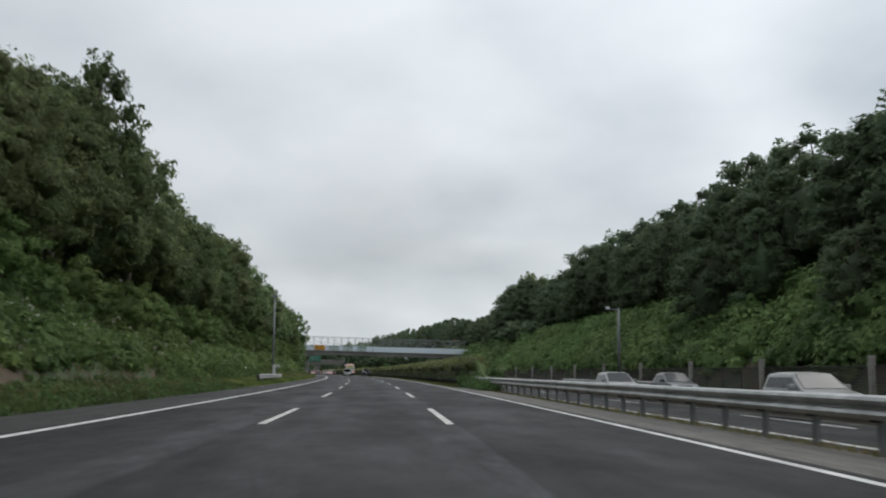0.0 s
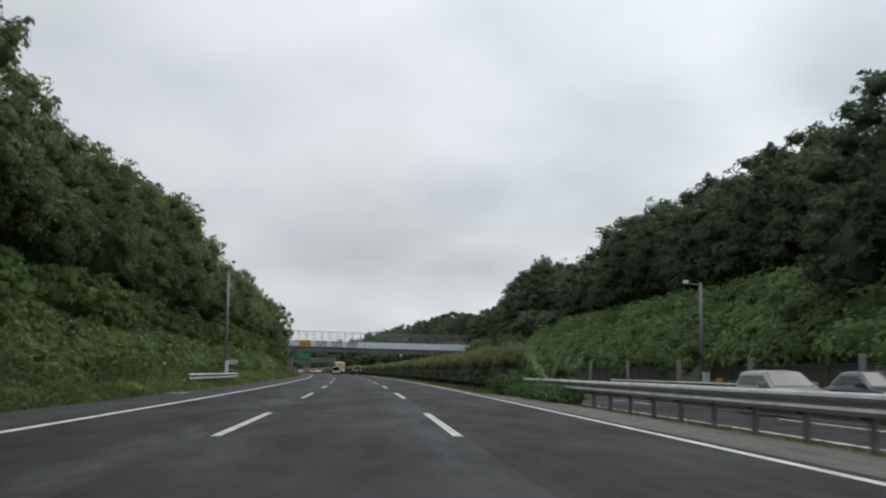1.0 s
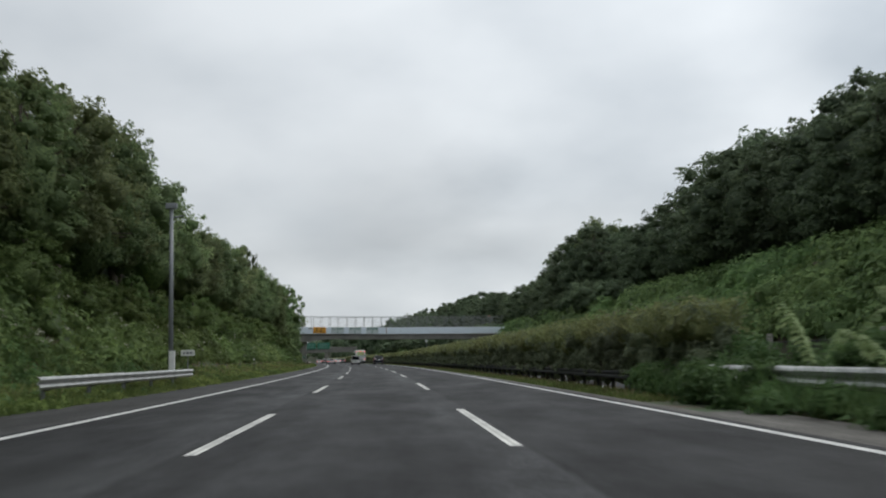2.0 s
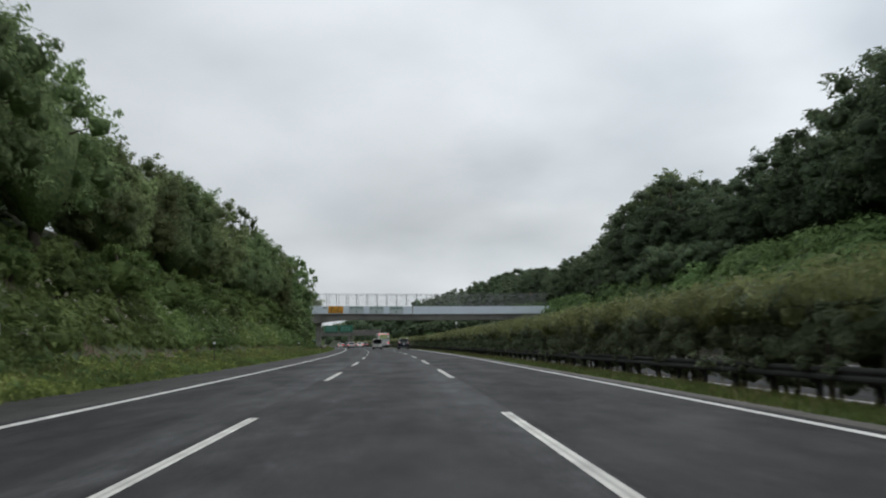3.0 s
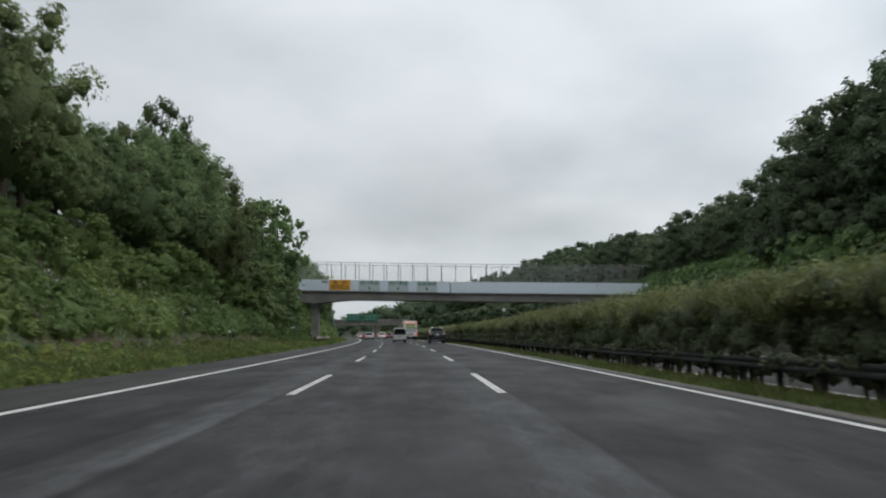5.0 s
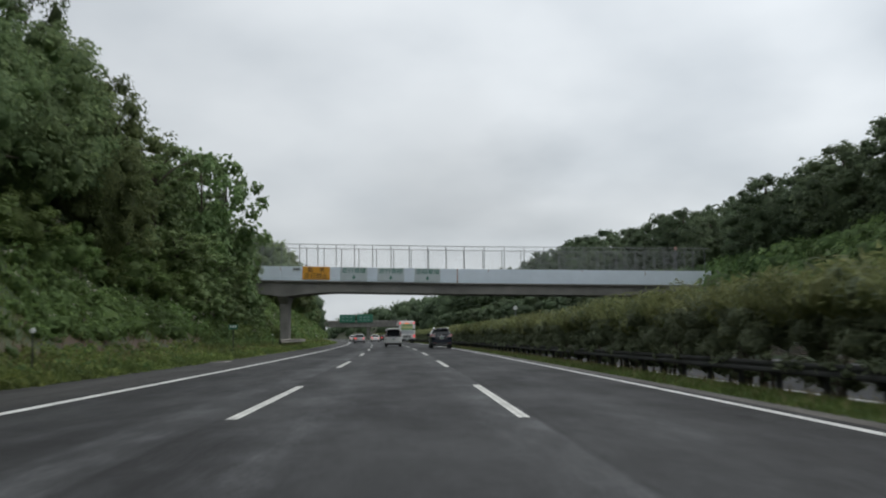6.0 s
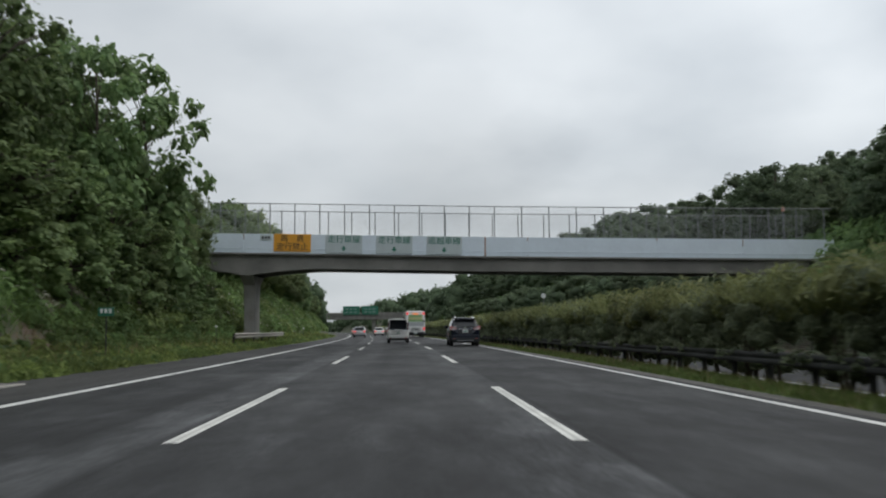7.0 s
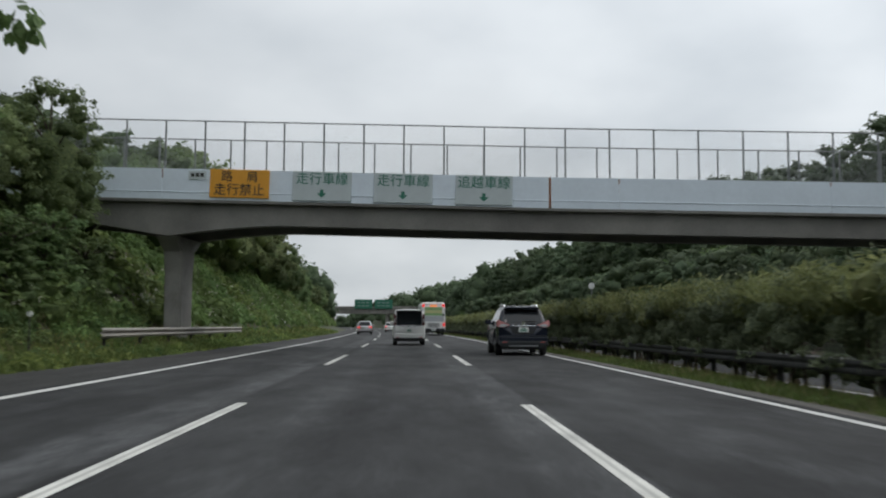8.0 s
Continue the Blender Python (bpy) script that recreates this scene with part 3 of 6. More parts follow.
def lane_sign(x0, x1, words, lines, material, ink, arrow, label):
    xm = (x0 + x1) / 2
    zt = deck_top(xm) + 0.03
    tilt = math.degrees(math.atan(0.0255))
    sg = base("lane_sign", pose(xm, BY - 0.07, zt, 0, tilt, 0), label, "road sign", "signs on the bridge")
    w = (x1 - x0) / 2
    part("sign_plate", boxed(-w, w, -0.03, 0.03, -1.26 if arrow else -1.21, -0.02, 0.012), material, sg)
    for body, size, z in lines:
        n = len(body)
        for k, ch in enumerate(body):
            text_on(ch, size, (k - (n - 1) / 2) * words / n, z, -0.036, ink, sg)
    if arrow:
        bm = bmesh.new()
        v = [bm.verts.new((px, -0.036, pz)) for px, pz in ((-0.07, -0.78), (0.07, -0.78), (0.07, -0.93), (0.2, -0.93), (0, -1.12), (-0.2, -0.93), (-0.07, -0.93))]
        f = bm.faces.new(v)
        r = bmesh.ops.extrude_face_region(bm, geom=[f])
        for q in r["geom"]:
            if isinstance(q, bmesh.types.BMVert):
                q.co.y += 0.006
        part("arrow", bm, ink, sg, "green arrow pointing down")
    return sg


lane_sign(-14.70, -12.20, 2.15, [("路肩", 0.50, -0.34), ("走行禁止", 0.54, -0.90)], SIGN_YELLOW, INK_DARK, False, "yellow sign with dark lettering that forbids driving on the shoulder")
for x0, x1, body in ((-11.22, -8.75, "走行車線"), (-7.82, -5.38, "走行車線"), (-4.43, -2.07, "追越車線")):
    lane_sign(x0, x1, 2.2, [(body, 0.54, -0.36)], SIGN_WHITE, INK_GREEN, True, "pale lane sign with green lettering and a down arrow")
name_sign = base("name_plate", pose(-15.25, BY - 0.05, deck_top(-15.25) - 0.02), "small grey name plate with dark marks on the parapet", "sign")
part("plate", boxed(-0.38, 0.38, -0.02, 0.02, -0.42, -0.04, 0.008), SIGN_WHITE, name_sign)
for k in range(3):
    part("dark_bar", boxed(-0.28 + 0.2 * k, -0.13 + 0.2 * k, -0.026, -0.018, -0.31, -0.15), INK_DARK, name_sign)

# ---- guard rails ----
def w_beam(name, s, y0, y1, z0, z1, step=2.0, lean=1, deep=1.0):
    """A corrugated beam along the road; lean is the side that faces the traffic."""
    h = z1 - z0
    prof = [(dx * deep, dz) for dx, dz in [(0.0, 0.0), (0.06, 0.08), (0.085, 0.22), (0.06, 0.36), (0.0, 0.44), (0.0, 0.56), (0.06, 0.64), (0.085, 0.78), (0.06, 0.92), (0.0, 1.0)]]
    n = max(1, int((y1 - y0) / step))
    vs, fs, m = [], [], len(prof)
    for k in range(n + 1):
        y = y0 + (y1 - y0) * k / n
        for dx, dz in prof:
            vs.append((line_x(y) + s - lean * dx, y, z0 + h * dz))
        for dx, dz in reversed(prof):
            vs.append((line_x(y) + s - lean * dx + lean * 0.012, y, z0 + h * dz))
    for k in range(n):
        for p in range(2 * m):
            a, c = k * 2 * m + p, k * 2 * m + (p + 1) % (2 * m)
            fs.append((a, c, c + 2 * m, a + 2 * m))
    fs.append(tuple(range(2 * m)))
    fs.append(tuple(range(n * 2 * m, (n + 1) * 2 * m))[::-1])
    return raw(name, vs, fs)


def guard_rail(s, y0, y1, z0, z1, material, label, lean=1, every=3.9, foot=-0.35, back=False):
    gr = base("guard_rail", pose(0, 0, 0), label, "guard rail", "guard rails")
    n = max(1, round((y1 - y0) / 3.96))
    for k in range(n):  # lengths of beam, lapped at the posts
        a, c = y0 + (y1 - y0) * k / n, y0 + (y1 - y0) * (k + 1) / n
        part("beam", w_beam("beam", s - lean * 0.004 * (k % 2), a - 0.06, c + 0.06, z0 + 0.004 * math.sin(k * 1.7), z1 + 0.004 * math.sin(k * 2.3), 2.0, lean, 0.35 if material is RAIL_DARK else 1.0), material, gr)
        if back:  # the beam that faces the other carriageway
            part("back_beam", w_beam("back_beam", s + lean * 0.32, a - 0.06, c + 0.06, z0 - 0.13, z1 - 0.13, 2.0, -lean), RAIL_DULL, gr)
    pm = mesh_of("post", tubed([(0, 0, foot), (0, 0, z1 - 0.02)], 0.06, 10))
    pm.materials.append(STEEL if material is RAIL else RAIL_DARK)
    bm = boxed(-0.062, 0.075, -0.07, 0.07, -0.09, (z1 - z0) * 0.7, 0.015)
    bk = mesh_of("bracket", bm)
    bk.materials.append(RAIL_DARK)
    y = y0 + 0.8
    while y < y1:
        p = part("post", pm, None, gr, m=pose(line_x(y) + s + lean * 0.16, y, 0))
        part("bracket", bk, None, p, m=pose(-lean * 0.08, 0, z0 + (z1 - z0) * 0.15))
        y += every
    return gr


guard_rail(8.95, -57.8, 66, 0.40, 0.73, RAIL, "galvanised steel guard rail along the dusty median", every=2.0, back=True)
guard_rail(9.0, 66.2, 420, 0.28, 0.51, RAIL_DARK, "near-black guard rail half buried in the hedge", every=2.0)
guard_rail(22.9, 66, 100, 0.10, 0.43, RAIL, "galvanised guard rail in front of the tall pole", every=2.0, foot=-0.6)
guard_rail(-6.35, 70.3, 90, 0.46, 0.79, RAIL, "short galvanised guard rail in front of a lamp pole", -1, 3.9)
guard_rail(-7.0, 220.5, 244.5, 0.60, 0.90, RAIL_DULL, "short weathered guard rail in front of the bridge pier", -1, 3.9)

# ---- leaf work ----
rng = np.random.default_rng(7)


def leaf_blades(pos, nrm, length, width, droop=0.25):
    """Leaf blades, one pointed triangle each."""
    n = len(pos)
    nrm = nrm / (np.linalg.norm(nrm, axis=1, keepdims=True) + 1e-9)
    r = rng.normal(size=(n, 3))
    d = r - (r * nrm).sum(1, keepdims=True) * nrm
    d[:, 2] -= droop
    d /= np.linalg.norm(d, axis=1, keepdims=True) + 1e-9
    side = np.cross(d, nrm)
    side /= np.linalg.norm(side, axis=1, keepdims=True) + 1e-9
    L, W = length[:, None], width[:, None]
    k = 0.35 * (rng.random(n)[:, None] - 0.5)
    vs = np.stack([pos - side * W * 0.5, pos + side * W * 0.5 + d * L * k, pos + d * L], 1).reshape(-1, 3)
    return vs, (3 * np.arange(n))[:, None] + np.arange(3)


def quick_mesh(name, pieces):
    """One mesh from (vertices, triangles, material slot) pieces."""
    vs = np.concatenate([p[0] for p in pieces])
    off, fl, ml = 0, [], []
    for v, f, k in pieces:
        fl.append(f + off)
        ml.append(np.full(len(f), k, np.int32))
        off += len(v)
    fs, mats = np.concatenate(fl).astype(np.int32), np.concatenate(ml)
    me = bpy.data.meshes.new(name)
    me.vertices.add(len(vs))
    me.vertices.foreach_set("co", vs.astype(np.float32).ravel())
    me.loops.add(fs.size)
    me.loops.foreach_set("vertex_index", fs.ravel())
    me.polygons.add(len(fs))
    me.polygons.foreach_set("loop_start", np.arange(0, fs.size, 3, dtype=np.int32))
    me.polygons.foreach_set("material_index", mats)
    me.update(calc_edges=True)
    return me


ICO = bmesh.new()
bmesh.ops.create_icosphere(ICO, subdivisions=1, radius=1.0)
ICO_V = np.array([v.co[:] for v in ICO.verts])
ICO.verts.index_update()
ICO_F = np.array([[v.index for v in f.verts] for f in ICO.faces])
ICO.free()


DENSITY = [1.0]  # share of the leaves that is built; what stays far off takes fewer and larger ones


def clump(centre, radius, count, leaf, aspect=0.7, squash=0.75, core=0.6, loose=1.0):
    """A clump: leaves on a lumpy shell round a dense core."""
    count, leaf = max(4, int(count * DENSITY[0])), leaf / DENSITY[0] ** 0.4
    n = rng.normal(size=(count, 3))
    n /= np.linalg.norm(n, axis=1, keepdims=True)
    n[:, 2] = np.where(n[:, 2] < -0.5, -n[:, 2], n[:, 2])
    lump = 1 + 0.18 * np.sin(5 * n[:, :1] + 3 * n[:, 1:2] + 7 * rng.random())
    rad = radius * (1.07 - loose * 0.52 * (1 - rng.random(count) ** 0.7))[:, None] * lump
    pos = np.asarray(centre) + n * rad * np.array([1, 1, squash])
    face = n + np.array([0, 0, 0.5]) + 0.55 * loose * rng.normal(size=(count, 3))
    size = leaf * (0.6 + 0.8 * rng.random(count))
    out = [(*leaf_blades(pos, face, size, size * aspect), 0)]
    if core:
        jit = 1 + 0.25 * rng.normal(size=(len(ICO_V), 1))
        out.append((np.asarray(centre) + ICO_V * jit * radius * core * np.array([1, 1, squash]), ICO_F, 0))
    return out


def trunk_mesh(name, height, radius, tips, sides=7, limb=1.0):
    bm = bmesh.new()
    wob = [Vector((random.uniform(-1, 1), random.uniform(-1, 1), 0)) * radius * 0.8 for _ in range(5)]
    pts = [Vector((0, 0, -0.6))] + [wob[k] + Vector((0, 0, height * (k + 1) / 5)) for k in range(5)]
    tube(bm, pts, [radius * 1.35, radius, radius * 0.85, radius * 0.65, radius * 0.45, radius * 0.2], sides)
    for t in tips:
        t = Vector(t)
        h = max(0.25, min(0.8, 0.75 * t.z / height)) * height
        k = min(4, int(h / height * 5))
        root = Vector((wob[k].x, wob[k].y, h))
        mid = root.lerp(t, 0.5) + Vector((0, 0, 0.12 * (t - root).length))
        tube(bm, [root, mid, t], [radius * 0.4 * limb, radius * 0.25 * limb, radius * 0.08], 5)
    me = mesh_of(name, bm)
    me.materials.append(BARK)
    me.shade_smooth()
    return me


def tree_kind(height, spread_, clumps, leaf, count, material, aspect=0.7, low=0.25, core=0.6, cr=(0.26, 0.40), cone=0.0, sprigs=0.5, rough_=0.16):
    """Trunk and crown meshes of one kind of tree: clumps of leaves close together over a domed crown, over a dark dense heart."""
    pieces, tips = [], []
    mid, up = height * (low + (1 - low) * 0.42), height * (1 - low) * 0.5
    phase = random.uniform(0, 6.28)
    for k in range(clumps):
        zc = 1 - 1.72 * (k + 0.5) / clumps  # from the top down to well below the widest part
        a = k * 2.399 + phase + random.uniform(-0.3, 0.3)
        ring = math.sqrt(max(0.0, 1 - zc * zc)) ** 0.8 * (1 - cone * max(0.0, zc))
        swell = 1 + rough_ * math.sin(3 * a + phase) * math.cos(2.3 * zc + phase) + random.uniform(-rough_, rough_)
        r = spread_ * random.uniform(*cr) * (1.0 - 0.25 * abs(zc))
        reach = max(0.1, spread_ * ring * swell - 0.55 * r)
        z = mid + zc * (up * 1.16 if zc > 0 else up * 0.84) * (0.9 + 0.1 * swell) - 0.5 * r * max(0.0, zc)
        c = (reach * math.cos(a), reach * math.sin(a), z)
        pieces += clump(c, r, int(count * random.uniform(0.8, 1.2)), leaf, aspect, 0.85, core=core, loose=0.8)
        if random.random() < sprigs:  # loose sprigs that break the outline
            b = np.array(c) + np.array([math.cos(a) * ring, math.sin(a) * ring, 0.25 + 0.6 * max(0.0, zc)]) * r * random.uniform(0.85, 1.3)
            pieces += clump(b, r * random.uniform(0.25, 0.42), max(8, count // 7), leaf, aspect, core=0)
        tips.append(c)
    heart = ICO_V * (1 + 0.12 * rng.normal(size=(len(ICO_V), 1))) * np.array([spread_ * 0.60, spread_ * 0.60, up * 0.74]) + np.array([0, 0, mid - 0.04 * height])
    pieces.append((heart, ICO_F, 0))
    crown = quick_mesh("crown", pieces)
    crown.materials.append(material)
    return trunk_mesh("trunk", height * 0.85, 0.035 * height ** 0.8 + 0.04, tips[::3]), crown


def oval_leaves(pos, nrm, length, width):
    """Broad drooping leaves, oval, four triangles each."""
    n = len(pos)
    nrm = nrm / (np.linalg.norm(nrm, axis=1, keepdims=True) + 1e-9)
    d = 0.6 * rng.normal(size=(n, 3)) + 0.5 * nrm
    d[:, 2] -= 0.75
    d -= 0.5 * (d * nrm).sum(1, keepdims=True) * nrm
    d /= np.linalg.norm(d, axis=1, keepdims=True) + 1e-9
    side = np.cross(d, nrm)
    side /= np.linalg.norm(side, axis=1, keepdims=True) + 1e-9
    up = np.cross(side, d)
    L, W = length[:, None], width[:, None]
    row = [pos, pos + d * L * 0.28 + side * W * 0.48 - up * W * 0.10, pos + d * L * 0.68 + side * W * 0.38 - up * W * 0.12, pos + d * L - up * L * 0.08,
           pos + d * L * 0.68 - side * W * 0.38 - up * W * 0.12, pos + d * L * 0.28 - side * W * 0.48 - up * W * 0.10]
    vs = np.stack(row, 1).reshape(-1, 3)
    i = (6 * np.arange(n))[:, None]
    fs = np.concatenate([i + np.array(t) for t in ((0, 1, 5), (1, 2, 5), (2, 4, 5), (2, 3, 4))])
    return vs, fs


def airy_kind(height, spread_, leaf, material, thin=False):
    """A tree of large drooping leaves: a full lower crown, and above it sprays on long bare branches."""
    pieces, tips = [], []

    def spray(c, r, count, core):
        n = rng.normal(size=(count, 3))
        n /= np.linalg.norm(n, axis=1, keepdims=True)
        pos = np.asarray(c) + n * r * (0.45 + 0.6 * rng.random(count))[:, None] * np.array([1, 1, 0.8])
        size = leaf * (0.6 + 0.7 * rng.random(count))
        pieces.append((*oval_leaves(pos, n + np.array([0, 0, 0.4]), size, size * 0.8), 0))
        if core:
            pieces.append((np.asarray(c) + ICO_V * (1 + 0.25 * rng.normal(size=(len(ICO_V), 1))) * r * core, ICO_F, 0))
        tips.append(tuple(c))

    for k in range(26):
        u = k / 26 * (0.7 if thin else 1.0)
        a, d = k * 2.399, spread_ * ((0.66 if thin else 0.85) - 0.40 * u) * random.uniform(0.5, 1.0)
        spray((d * math.cos(a), d * math.sin(a), height * (0.10 + 0.64 * u)), spread_ * random.uniform(0.24, 0.36), 74, 0.55)
    for k in range(30):
        f = random.uniform(0.50 if thin else 0.62, 0.98)
        a, d = k * 2.399 + 1, spread_ * random.uniform(0.2, 0.9) * (1.5 - 0.7 * f if thin else 1.0)
        spray((d * math.cos(a), d * math.sin(a), height * f), spread_ * random.uniform(0.12, 0.21 if thin else 0.25), 46 if thin else 48, 0.0 if thin else 0.35)
    crown = quick_mesh("crown", pieces)
    crown.materials.append(material)
    return trunk_mesh("trunk", height * 0.9, 0.12 if thin else 0.2, tips[::2] + tips[21::2], 7, 0.38 if thin else 1.0), crown


random.seed(3)
TREES = {
    "broad": [tree_kind(9.0, 3.2, 38, 0.21, 175, LEAF, low=0.14, core=0.56, rough_=0.24, sprigs=0.75) for _ in range(4)],
    "tall": [tree_kind(11.5, 3.5, 40, 0.245, 150, LEAF_SHADE, low=0.03, core=0.56, rough_=0.24, sprigs=0.7) for _ in range(4)],
    "spire": [tree_kind(13.0, 2.6, 30, 0.24, 150, LEAF_DARK, low=0.10, cone=0.55, rough_=0.22, sprigs=0.8) for _ in range(2)],
    "airy": [airy_kind(9.5, 3.0, 0.29, LEAF_BIG) for _ in range(4)],
    "thin": [airy_kind(9.5, 3.0, 0.31, LEAF_BIG, True) for _ in range(2)],
    "young": [tree_kind(5.0, 2.2, 14, 0.24, 110, LEAF_BUSH, low=0.1) for _ in range(3)],
}
DENSITY[0] = 0.52
TREES["wood"] = [tree_kind(11.5, 3.5, 40, 0.23, 240, LEAF_DARK, low=0.03, core=0.60, rough_=0.22) for _ in range(5)]
TREES["bush"] = [tree_kind(5.0, 3.6, 30, 0.24, 170, LEAF_DARK, low=0.0, core=0.78, rough_=0.22) for _ in range(3)]
DENSITY[0] = 0.32
TREES["far_bush"] = [tree_kind(5.0, 3.6, 22, 0.30, 150, LEAF_DARK, low=0.0, core=0.8, rough_=0.2) for _ in range(2)]
TREES["far"] = [tree_kind(11.5, 3.5, 26, 0.32, 150, LEAF_DARK, low=0.03, core=0.8, rough_=0.2) for _ in range(3)]
TREES["far_broad"] = [tree_kind(9.0, 3.3, 24, 0.26, 190, LEAF, low=0.10, core=0.78) for _ in range(3)]
DENSITY[0] = 1.0
TREE_WORDS = {
    "broad": ("green broadleaf tree leaning out over the grassy cutting", "tree", "trees on the cutting"),
    "tall": ("tall dark green broadleaf tree on the wooded slope", "tree", "trees on the wooded slope"),
    "wood": ("dark green broadleaf tree in the wood above the bank", "tree", "trees on the wooded slope"),
    "bush": ("large dark green bush at the foot of the wood", "bush", "bushes on the wooded slope"),
    "spire": ("tall narrow dark tree standing above the wood", "tree", "trees on the wooded slope"),
    "airy": ("tree with large pale green drooping leaves beside the bridge", "tree", "large-leaved trees"),
    "thin": ("slender tree with sparse sprays of large drooping leaves", "tree", "large-leaved trees"),
    "young": ("young bushy tree with fresh green leaves on the bank", "tree", "young trees on the bank"),
}
MADE = {}


def canopy(kind, pick, s, y, scale, turn, wide=1.0):
    """A crown of the close-grown wood, of which only the leaves show."""
    ob = new("woodland", TREES[kind][pick % len(TREES[kind])][1])
    ob.matrix_basis = at(s, y, ground_z(s, y) - 0.1, turn) @ Matrix.Diagonal((scale * wide, scale * wide, scale, 1))
    return tagged(ob, "dense dark green woodland above the cutting", "woodland", kind="stuff")


def plant(kind, pick, s, y, scale, turn, z=None, wide=1.0):
    key = (kind, pick % len(TREES[kind]))
    label, cat, group = TREE_WORDS[kind]
    m = at(s, y, ground_z(s, y) - 0.1 if z is None else z, turn)
    if key not in MADE:
        tr = base("tree", m, label, cat, group)
        tk, cr = TREES[kind][key[1]]
        part("trunk", tk, None, tr)
        part("crown", cr, None, tr)
        MADE[key] = tr
    else:
        tr = copy_thing(MADE[key], m)
    tr.scale = (scale * wide, scale * wide, scale)
    return tr


# tops of the woods along the road: (y, height over the road)
LEFT_TOP = [(-40, 15), (20, 13.5), (35, 14.0), (40, 14.6), (45, 16.2), (51, 16.8), (57, 16.4), (61, 14.2), (66, 12.9), (72, 13.3), (78, 14.3), (85, 13.8), (91, 14.6), (98, 14.9), (105, 14.6), (111, 13.8), (117, 12.6), (122, 12.0), (127, 13.2), (134, 13.5),
            (140, 13.2), (147, 14.0), (155, 15.4), (160, 13.9), (164, 12.5), (168, 11.6), (174, 12.6), (180, 14.0), (188, 15.4), (193, 14.6), (197, 12.2), (203, 13.6), (208, 14.4), (214, 15.2), (218, 12.5), (220, 9.5), (236, 8.5), (245, 11.5), (260, 13.6), (290, 13.8),
            (310, 11.2), (330, 8.8), (360, 8.4), (420, 10.5)]
RIGHT_TOP = [(-40, 21.0), (57, 18.7), (66, 18.8), (78, 19.5), (83, 18.2), (87, 18.8), (93, 20.2), (102, 19.8), (106, 18.7), (118, 19.5), (130, 20.3), (137, 18.1), (149, 16.8), (159, 16.8), (169, 18.0), (180, 19.5), (189, 19.7), (195, 19.0), (203, 17.2), (209, 15.5),
             (215, 14.0), (223, 14.6), (230, 14.2), (238, 13.5), (246, 14.7), (251, 15.5), (256, 15.4), (260, 14.3), (272, 14.9), (285, 16.1), (295, 17.2), (304, 17.9), (330, 17.6), (360, 17.3), (409, 18.4), (460, 16.8), (500, 14.6), (560, 13.0)]


